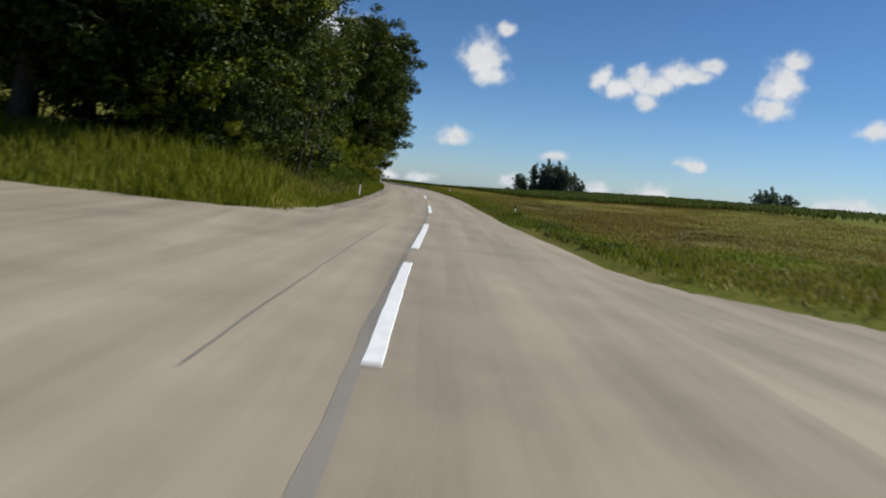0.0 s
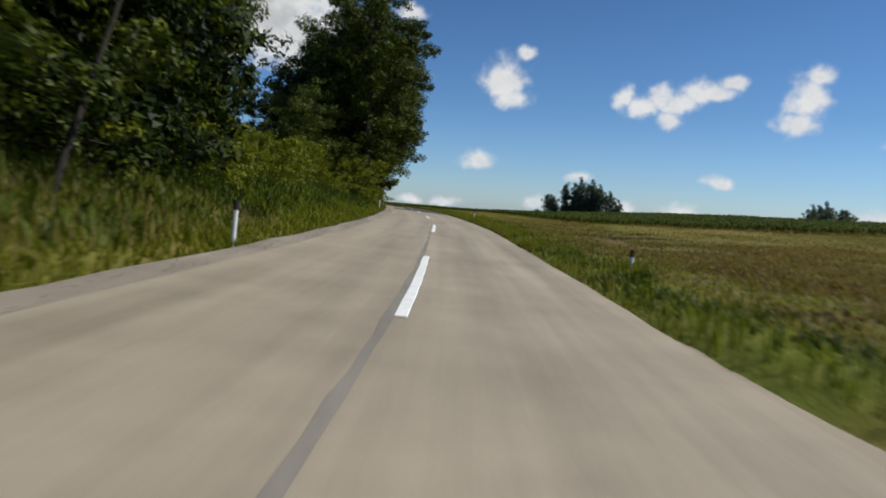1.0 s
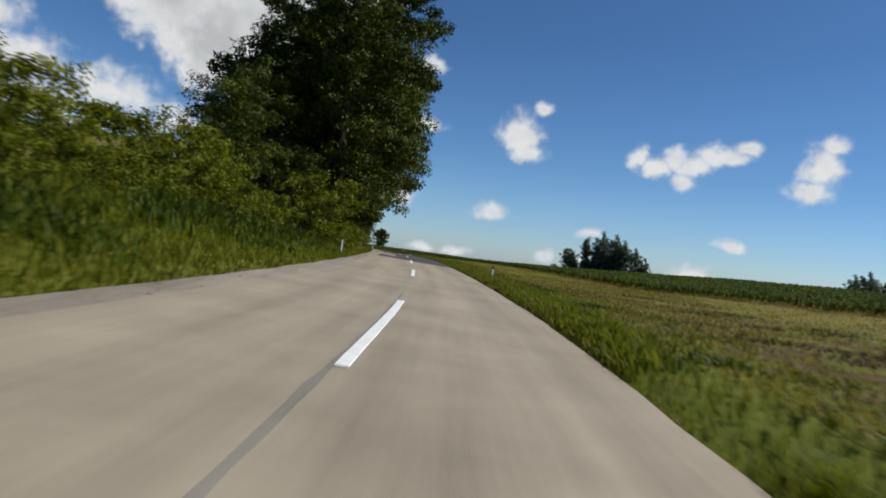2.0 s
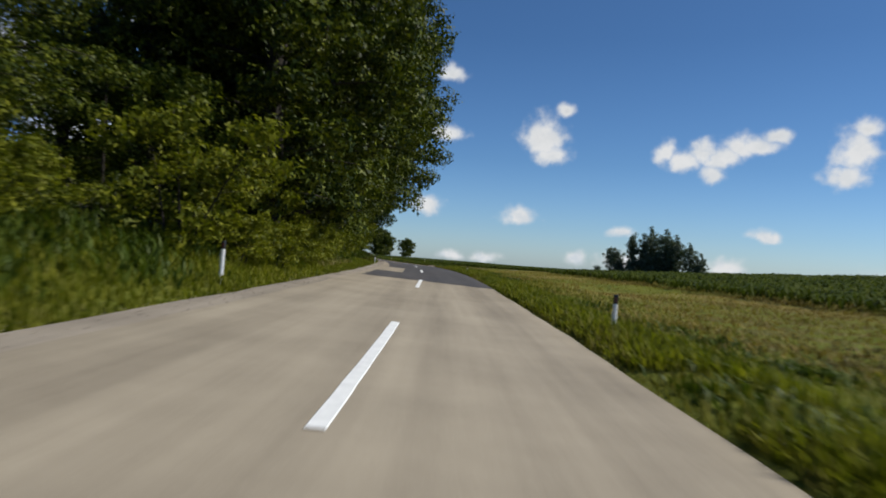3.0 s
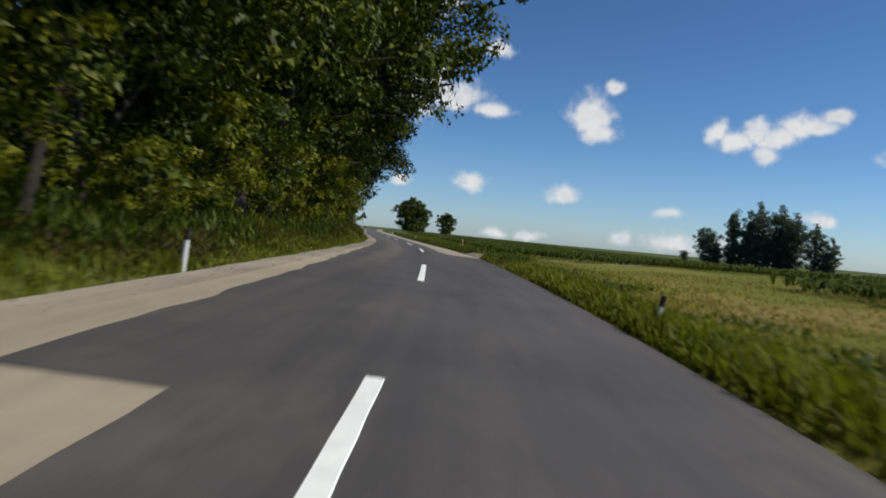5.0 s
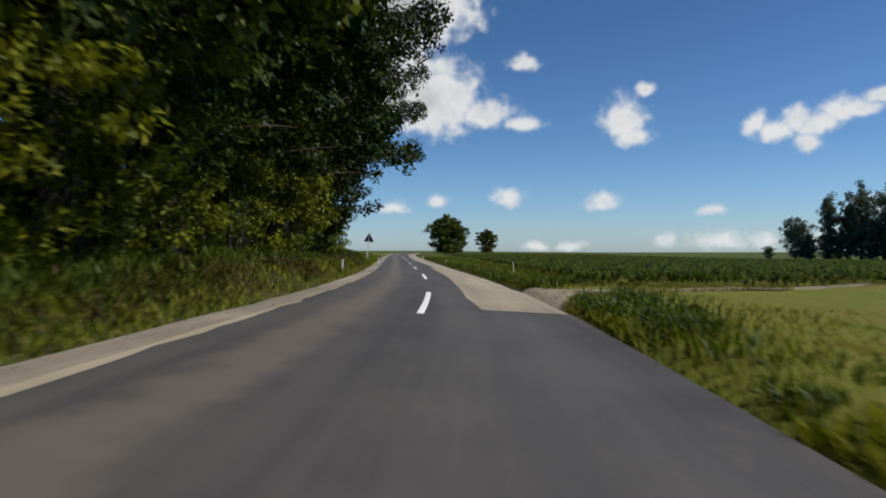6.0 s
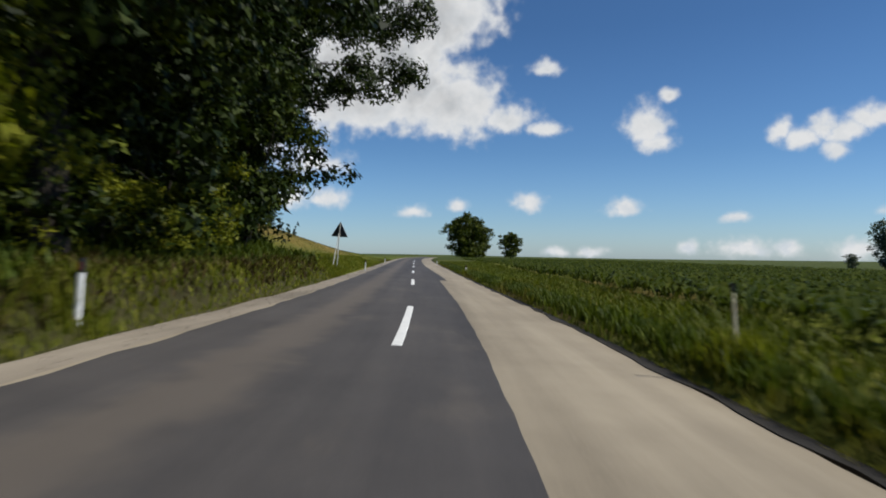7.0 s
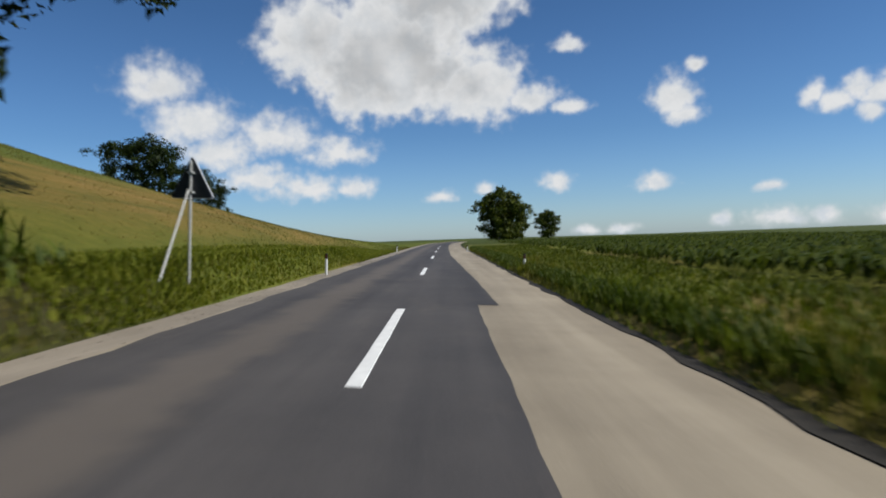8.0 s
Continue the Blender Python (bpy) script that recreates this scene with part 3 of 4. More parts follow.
# centre line dashes: (start, end) along the road
DASHES = [(4.4, 10.4), (12.8, 21.0), (28.8, 37.2), (49.7, 57.7), (69.8, 77.0), (89.2, 96.4), (107.8, 114.2), (124.0, 131.3),
          (145.2, 152.6), (163.2, 170.3), (182.0, 188.2), (199.2, 204.6), (217.5, 223.5), (235.5, 241.5), (253.5, 259.5), (271.5, 277.5)]
for a, b in DASHES:
    y = np.linspace(a, b, 14)
    d = strip("road_marking", y, -0.065 + wob(y * 9, 0.006), 0.065 + wob(y * 8 + 3, 0.006), 0.012, M_PAINT, 3, thick=0.008)
    tagged(d, "white painted centre line dash on the asphalt", "road marking", "centre line dashes")

# earth track that leaves the road into the fields
def make_track():
    s = np.linspace(0, 1, 80) ** 1.5
    x = 11.2 + s * 13.5
    y = track_mid(x)
    half = track_half(x)
    v = []
    for k in (-1, -0.5, 0, 0.5, 1):
        yy = y + half * k
        v.append(np.stack([x, yy, land_z(x - centre(yy), yy) + 0.10 - 0.05 * abs(k)], -1))
    v = np.stack(v, 1)
    ob = new("track", mesh_of("track", v.reshape(-1, 3), grid_faces(80, 5), M_DIRT))
    tagged(ob, "pale earth field track joining the road", "track", kind="structure")


make_track()


# ---- trees and bushes ----
def leaf_cards(rng, centres, radii, per, size, up=0.35):
    """Sprays of four pointed leaves scattered through clumps. Returns points and triangles."""
    n = len(centres) * per
    c = np.repeat(centres, per, 0)
    r = np.repeat(radii, per)
    d = rng.normal(size=(n, 3))
    d /= np.linalg.norm(d, axis=1)[:, None]
    p = c + d * (r * rng.uniform(0.30, 1.0, n) ** 0.55)[:, None] * np.array([1.0, 1.0, 0.68])
    nor = d + rng.normal(size=(n, 3)) * 0.5 + np.array([0, 0, up])
    nor /= np.linalg.norm(nor, axis=1)[:, None]
    t = np.cross(nor, rng.normal(size=(n, 3)))
    t /= np.linalg.norm(t, axis=1)[:, None]
    b = np.cross(nor, t)
    s = (size * rng.uniform(0.7, 1.3, n))[:, None]
    rows = []
    for q in range(4):
        a = q * 1.6 + rng.uniform(-0.6, 0.6, (n, 1))
        way = t * np.cos(a) + b * np.sin(a) + nor * rng.uniform(-0.45, 0.25, (n, 1))
        side = np.cross(nor, way) + nor * rng.uniform(-0.5, 0.5, (n, 1))
        root = p + way * s * 0.3 + nor * s * rng.uniform(-0.8, 0.8, (n, 1))
        rows.append(np.stack([root - side * s * 0.36, root + side * s * 0.40 + way * s * 0.15, root + way * s * 1.05 - nor * s * 0.15], 1))
    v = np.concatenate(rows).reshape(-1, 3)
    return v, np.arange(len(v)).reshape(-1, 3)


def make_tree(name, seed, height, reach, bare, limbs, per, size, leaf, label, category="tree", cone=False, stems=1, clump=1.0, lift=(0.12, 0.5), low=0.5):
    """A tapered trunk with limbs, and a crown of leaf clumps round the limbs' outer parts."""
    rng = np.random.default_rng(seed)
    wood_v, wood_f, base = [], [], 0
    cc, cr, inner = [], [], []

    def wood(pts, rad, sides):
        nonlocal base
        v, f = tube(pts, rad, sides)
        wood_v.append(v), wood_f.append(f + base)
        base += len(v)

    for s in range(stems):
        lean = rng.normal(size=2) * (0.03 if stems == 1 else 0.28)
        zz = np.linspace(-0.3, height * 0.9, 9)
        foot = rng.normal(size=2) * (0.0 if stems == 1 else 0.35)
        bend = rng.uniform(-1, 1, (2, 2)) * 0.02 * height
        trunk = np.stack([foot[0] + lean[0] * zz + bend[0, 0] * np.sin(zz / height * 4), foot[1] + lean[1] * zz + bend[0, 1] * np.sin(zz / height * 5 + 1), zz], 1)
        thick = height * (0.021 if stems == 1 else 0.012)
        wood(trunk, thick * np.linspace(1.15, 0.12, 9), 8 if stems == 1 else 5)
        for k in range(limbs // stems):
            h = bare + (height * 0.86 - bare) * ((k + rng.uniform(0, 1)) / (limbs // stems))
            q = (h - bare) / (height - bare)
            shape = (1.02 - q) if cone else (low + (1 - low) * math.sin(q / 0.44 * 1.5708) if q < 0.44 else math.sqrt(max(0.05, 1 - ((q - 0.44) / 0.62) ** 2)))
            L = reach * shape * rng.uniform(0.82, 1.06)
            a = k * 2.39996 + rng.uniform(-0.5, 0.5) + s * 2.0
            t = np.linspace(0, 1, 5)
            rise = (-0.05 if cone else rng.uniform(*lift)) * L
            start = np.array([np.interp(h, zz, trunk[:, 0]), np.interp(h, zz, trunk[:, 1]), h])
            w = rng.normal(size=2) * 0.17 * L
            line = start + np.stack([np.cos(a) * L * t + w[0] * np.sin(t * 3), np.sin(a) * L * t + w[1] * np.sin(t * 3), rise * t ** 0.8 - 0.10 * L * t * t], 1)
            wood(line, thick * 0.30 * np.linspace(0.8, 0.08, 5) * (1 - 0.5 * q), 4 if stems == 1 else 3)
            m = max(2, int(round(L / (1.3 * clump))))
            for j in range(m):
                f = 0.36 + 0.68 * (j + rng.uniform(0.2, 0.8)) / m
                at = start + (line[-1] - start) * f + rng.normal(size=3) * np.array([0.42, 0.42, 0.32]) * clump
                cc.append(at)
                cr.append(clump * rng.uniform(0.65, 1.15) * (0.8 if cone else 1.0))
        for j in range(0 if stems > 1 or cone else 70):
            h = bare + (height * 0.85 - bare) * rng.uniform()
            inner.append(np.array([0, 0, h]) + rng.normal(size=3) * np.array([0.22 * reach, 0.22 * reach, 0.3]))
        for j in range(5):
            cc.append(trunk[-1] + rng.normal(size=3) * np.array([0.14 * reach, 0.14 * reach, 0.05 * height]))
            cr.append(clump * rng.uniform(0.7, 1.1))
    cc, cr = np.array(cc), np.array(cr)
    v, f = leaf_cards(rng, cc, cr, per, size)
    if inner:
        v2, f2 = leaf_cards(rng, np.array(inner), np.full(len(inner), 1.2), 26 if per > 20 else 8, 0.19 if per > 20 else 0.42)
        f = np.concatenate([f, f2 + len(v)])
        v = np.concatenate([v, v2])
    v[:, 2] = np.maximum(v[:, 2], 0.02)
    top = new(name)
    top.empty_display_size = 0.5
    trunk_ob = new("trunk", mesh_of("trunk", np.concatenate(wood_v), np.concatenate(wood_f), M_BARK))
    crown = new("crown", mesh_of("crown", v, f, leaf))
    trunk_ob.parent = crown.parent = top
    return tagged(top, label, category)


def stand(y, l, sink=0.15):
    """The place on the ground l metres left of the centre line."""
    return Vector((float(centre(y)) - l, y, float(land_z(-l, y)) - sink))


def put_tree(kinds, used, rng, kind, loc, scale, group, squash=1.0):
    m = Matrix.LocRotScale(loc, Euler((rng.uniform(-0.03, 0.03), rng.uniform(-0.03, 0.03), rng.uniform(0, 6.283))), Vector((scale, scale, scale * squash)))
    if kind in used:
        ob = copy_thing(kinds[kind], m)
    else:
        ob = kinds[kind]
        ob.matrix_basis = m
        used.add(kind)
    return tagged(ob, group=group)


def make_forest():
    rng = random.Random(7)
    W = "leafy green broadleaf tree at the edge of the roadside wood"
    kinds = {
        "ash": make_tree("broadleaf_tree", 1, 17.0, 5.9, 2.6, 34, 62, 0.185, M_LEAF, W, clump=1.25, low=0.72),
        "lime": make_tree("broadleaf_tree", 2, 15.0, 5.2, 1.2, 30, 56, 0.17, M_LEAF, W, clump=1.15),
        "maple": make_tree("broadleaf_tree", 3, 19.0, 6.5, 3.0, 38, 62, 0.19, M_LEAF, W, clump=1.3, low=0.72),
        # the maple again, its leaf colour darkened to stand for shade
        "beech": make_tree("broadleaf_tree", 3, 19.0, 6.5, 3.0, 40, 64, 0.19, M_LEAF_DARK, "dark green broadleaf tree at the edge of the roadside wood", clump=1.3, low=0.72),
        "oak": make_tree("oak_tree", 4, 24.0, 6.2, 1.5, 52, 70, 0.19, M_LEAF_OAK, "tall dark green oak standing above the hedge", low=0.6),
        "spruce": make_tree("conifer_tree", 5, 17.0, 3.4, 1.2, 50, 32, 0.17, M_LEAF_DARK, "dark narrow conifer at the edge of the wood", cone=True, clump=0.75),
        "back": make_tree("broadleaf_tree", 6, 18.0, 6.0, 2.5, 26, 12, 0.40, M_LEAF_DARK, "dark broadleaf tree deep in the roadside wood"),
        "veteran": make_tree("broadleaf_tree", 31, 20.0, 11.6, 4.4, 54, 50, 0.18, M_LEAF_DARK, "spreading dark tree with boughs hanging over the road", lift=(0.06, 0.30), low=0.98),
        "bush": make_tree("bush", 8, 4.2, 2.1, 0.3, 18, 17, 0.17, M_LEAF_BUSH, "bright green leafy bush on the grassy bank", "bush", stems=3, clump=0.62, low=0.8),
        "hazel": make_tree("bush", 14, 8.6, 2.5, 0.5, 22, 28, 0.165, M_LEAF_HAZEL, "tall leafy hazel bush at the foot of the wood", "bush", stems=3, clump=0.95, low=0.85),
        "thicket": make_tree("bush", 12, 4.6, 2.2, 0.3, 20, 20, 0.18, M_LEAF_DARK, "leafy bush with leaves coloured dark for the wood's shade", "bush", stems=3, clump=0.66, low=0.8),
        "shrub": make_tree("bush", 9, 3.0, 1.9, 0.2, 15, 20, 0.15, M_LEAF_BUSH, "dense green shrub at the foot of the trees", "bush", stems=3, clump=0.55, low=0.8),
    }
    used = set()
    go = lambda kind, y, l, s, group, squash=1.0: put_tree(kinds, used, rng, kind, stand(y, l), s, group, squash)
    # first clump, beside the side road
    for y, l, kind, s in ((27, 10.5, "beech", 0.80), (31, 9.2, "beech", 0.85), (35, 8.8, "spruce", 1.0), (38.5, 9.0, "lime", 0.95), (42, 9.5, "lime", 0.85),
                          (27, 15, "back", 1.0), (33, 14, "back", 1.0), (39, 14, "back", 0.95), (30, 20, "back", 1.0), (37, 20, "back", 1.0), (28, 26, "back", 1.05),
                          (47.5, 11.2, "beech", 0.70), (51.5, 11.9, "lime", 0.80), (47, 17, "back", 0.9), (52, 16.5, "back", 0.68), (55.5, 13.8, "back", 0.60), (58.5, 17.5, "back", 0.56), (57, 11.8, "back", 0.42), (61, 14.0, "back", 0.46), (41, 19, "back", 1.0)):
        go(kind, y, l, s, "trees of the roadside wood")
    # tall oak and the long wall of trees
    rng = random.Random(71)
    go("oak", 91.5, 5.9, 1.05, "trees of the roadside wood", 0.88)
    for yy, l, kind, s in ((83, 11.2, "lime", 0.60), (87.5, 11.4, "lime", 0.74), (95, 12.6, "back", 0.8), (92.5, 11.4, "back", 0.72)):
        go(kind, yy, l, s, "trees of the roadside wood")
    y = 95.0
    k = 0
    while y < 177:
        l = (7.9 if y < 103 else 7.1) + rng.uniform(-0.4, 0.4)
        s = (1.14 if y < 112 else 1.17) * rng.uniform(0.95, 1.08)
        if y > 166:
            s, l = s * 0.86, l + (0.9 if y < 171 else 2.0)
        elif y > 150:
            s, l = s * 1.12, l - 0.3
        elif y > 136:
            s = s * 1.09
        if abs(y - 91) > 3:
            go("ash" if y < 103 else ("ash", "maple", "lime", "maple")[k % 4] if y < 138 else "maple" if y < 148 else "beech", y, l, s, "trees of the roadside wood")
        if y > 104:
            go("back", y + 2.5, l + 6.8 + rng.uniform(-0.6, 0.6), rng.uniform(0.9, 1.08), "trees of the roadside wood")
        y += rng.uniform(4.9, 6.2)
        k += 1
    rng = random.Random(72)
    for yy, l, kind, s in ((183.8, 10.6, "veteran", 0.96), (185, 16.4, "maple", 0.8), (181, 15, "back", 1.0), (186, 20, "back", 1.0), (178.5, 9.5, "beech", 0.93), (182.0, 12.4, "beech", 0.74), (189.5, 18.5, "back", 0.9),
                           (181.2, 8.8, "beech", 0.66), (176, 13.5, "back", 1.05), (181, 24, "back", 1.0)):
        go(kind, yy, l, s, "trees of the roadside wood")
    for yy, l, kind, s in ((177.5, 7.4, "thicket", 1.15), (179.3, 8.0, "thicket", 1.3), (181.0, 8.8, "thicket", 1.4), (183.0, 10.4, "thicket", 1.5), (185, 13.7, "thicket", 1.4), (182.4, 7.5, "thicket", 1.1), (180.6, 7.2, "hazel", 0.8), (181.5, 11.6, "thicket", 1.5)):
        go(kind, yy, l, s, "bushes on the bank")
    rng = random.Random(73)
    # hedge between the clump and the oak, and the shrubs under the trees
    y = 45.0
    while y < 83:
        go(rng.choice(("bush", "shrub")), y, 8.2 + rng.uniform(-0.6, 0.8), rng.uniform(0.9, 1.1) * (0.74 + 0.04 * (y - 45) / 38), "bushes on the bank")
        go("bush", y + 1.0, 10.6 + rng.uniform(-0.6, 0.8), rng.uniform(0.9, 1.15) * 0.84, "bushes on the bank")
        y += rng.uniform(2.4, 3.3)
    y = 26.0
    while y < 177:
        if not 45 < y < 83 and not 83 < y < 104:
            if y < 96:
                go(rng.choice(("thicket", "shrub", "hazel")), y, 6.9 + rng.uniform(-0.4, 0.8), rng.uniform(0.7, 1.0), "bushes on the bank")
                go("thicket", y + 1.3, 9.4 + rng.uniform(-0.5, 0.6), rng.uniform(1.0, 1.3), "bushes on the bank")
            else:
                go(rng.choice(("bush", "shrub", "bush")), y, 6.7 + rng.uniform(-0.3, 0.6), rng.uniform(0.75, 1.05), "bushes on the bank")
                go("hazel" if y < 162 else "thicket", y + 1.5, 7.0 + rng.uniform(-0.6, 0.7), rng.uniform(0.75, 1.3) * (1.0 if y < 162 else 0.85), "bushes on the bank")
        y += rng.uniform(3.0, 4.0)
    for y in np.arange(85.0, 99.0, 1.7):
        go("shrub", float(y), 5.1 + rng.uniform(-0.2, 0.3), rng.uniform(0.55, 0.8), "bushes on the bank")
    y = 84.0
    while y < 116:
        go("bush", y, 6.8 + rng.uniform(-0.3, 0.4), rng.uniform(0.75, 1.05) * np.interp(y, [84, 90, 97, 116], [1.05, 0.78, 0.62, 0.6]), "bushes on the bank")
        if y < 104:
            go("hazel", y + 1.0, 8.2 + rng.uniform(-0.5, 0.6), rng.uniform(0.85, 1.1) * np.interp(y, [84, 90, 97, 104], [0.8, 0.62, 0.46, 0.46]), "bushes on the bank")
        y += rng.uniform(1.9, 2.6)
    # thicket along the side road
    for x, yy, kind, s in ((-2.85, 25.6, "thicket", 0.6), (-5.15, 26.5, "bush", 0.8), (-7.65, 27.4, "thicket", 0.7), (-10.15, 28.6, "bush", 1.0), (-12.65, 29.6, "shrub", 1.1), (-15.15, 30.6, "bush", 1.0),
                           (-18.15, 32, "bush", 1.1), (-7.65, 30.5, "lime", 0.9), (-12.15, 32, "back", 0.85), (-17.15, 34.5, "lime", 1.0), (-22.15, 37, "back", 0.9), (-4.45, 28.6, "ash", 0.8)):
        u = x - float(centre(yy))
        put_tree(kinds, used, rng, kind, Vector((x, yy, float(land_z(u, yy)) - 0.15)), s, "bushes on the bank" if kind in ("bush", "shrub", "thicket") else "trees of the roadside wood")
    # bushes on the brow of the hillside
    for x, yy, s in ((-20.0, 218.8, 0.60), (-18.9, 219.2, 0.72), (-17.8, 219.2, 0.66), (-16.7, 219.8, 0.52), (-15.6, 220.4, 0.48), (-14.6, 221, 0.42)):
        u = x - float(centre(yy))
        put_tree(kinds, used, rng, "thicket", Vector((x, yy, float(land_z(u, yy)) - 0.7)), s, "bushes on the brow")


make_forest()


def make_far_trees():
    rng = random.Random(11)
    F = "distant tree in the copse on the field"
    kinds = {
        "round": make_tree("broadleaf_tree", 21, 10.0, 4.3, 0.7, 34, 26, 0.34, M_LEAF, "round dense green tree standing by the road"),
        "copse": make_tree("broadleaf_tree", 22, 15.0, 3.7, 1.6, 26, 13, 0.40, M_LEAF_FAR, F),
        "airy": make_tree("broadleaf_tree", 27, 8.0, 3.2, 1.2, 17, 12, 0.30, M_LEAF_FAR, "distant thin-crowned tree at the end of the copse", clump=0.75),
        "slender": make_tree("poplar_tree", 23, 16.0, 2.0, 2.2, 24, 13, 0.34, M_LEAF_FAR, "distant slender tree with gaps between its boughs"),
    }
    used = set()

    def at(x, y):
        return Vector((x, y, float(land_z(x - float(centre(y)), y)) - 0.2))

    for kind, x, y, s, q in (("round", -0.6, 302, 1.0, 1.0), ("round", 1.6, 307, 0.92, 0.95), ("round", 9.0, 415, 1.05, 0.95)):
        put_tree(kinds, used, rng, kind, at(x, y), s, "trees beside the far road", q)
    for kind, x, y, s, q in (("airy", 74.7, 281.3, 1.0, 1.0), ("slender", 79.2, 277.6, 0.84, 1.0), ("copse", 84.2, 274.3, 0.94, 1.02), ("copse", 86.7, 270.5, 0.93, 0.96), ("copse", 89.2, 266.5, 0.84, 0.95),
                             ("copse", 91.6, 262, 0.70, 0.95), ("copse", 77.2, 281, 0.28, 0.9), ("airy", 76.6, 279.5, 0.62, 0.9), ("airy", 79.9, 279.0, 0.7, 0.8), ("airy", 88.2, 271.0, 0.8, 0.8), ("airy", 93.6, 260.5, 0.7, 0.8), ("copse", 81.6, 278, 0.38, 0.9), ("airy", 71.6, 287.5, 0.38, 0.8), ("airy", 82.4, 276.5, 0.9, 1.3),
                             ("copse", 88.4, 268.3, 0.74, 0.9), ("airy", 84.6, 272, 0.95, 0.9), ("copse", 93.2, 259.5, 0.5, 0.95), ("copse", 187, 287, 0.95, 0.9), ("copse", 191, 288, 1.06, 0.9), ("copse", 195, 289, 0.92, 0.9), ("airy", 203, 290, 1.6, 0.9)):
        put_tree(kinds, used, rng, kind, at(x, y), s * 1.07, "trees of the far copse", q)


make_far_trees()


# ---- grasses and crops ----
def blades(name, u, y, height, width, mat, label, lean=0.45, seed=3, fine=True):
    """Bent tapering blades rooted at the places (u, y)."""
    rng = np.random.default_rng(seed)
    n = len(u)
    p = place(u, y)
    a = rng.uniform(0, 2 * np.pi, n)
    d = np.stack([np.cos(a), np.sin(a), 0 * a], 1)
    s = np.stack([-np.sin(a), np.cos(a), 0 * a], 1)
    h = (height * rng.uniform(0.55, 1.2, n))[:, None]
    w = (width * rng.uniform(0.7, 1.3, n))[:, None]
    k = (lean * rng.uniform(0.2, 1.3, n))[:, None]
    z = np.array([[0, 0, 1.0]])
    mid = p + d * h * k * 0.3 + z * h * 0.6
    v = np.stack([p - s * w / 2 - z * 0.03, p + s * w / 2 - z * 0.03, mid + s * w * 0.38, mid - s * w * 0.38, p + d * h * k + z * h], 1)
    i = np.arange(n)[:, None] * 5
    f = np.concatenate([i + np.array([[0, 1, 2]]), i + np.array([[0, 2, 3]]), i + np.array([[3, 2, 4]])], 0)
    if not fine:
        v = v[:, (0, 1, 4)]
        f = np.arange(n)[:, None] * 3 + np.array([[0, 1, 2]])
    ob = new(name, mesh_of(name, v.reshape(-1, 3), f, mat))
    return tagged(ob, label, "grass", kind="stuff")


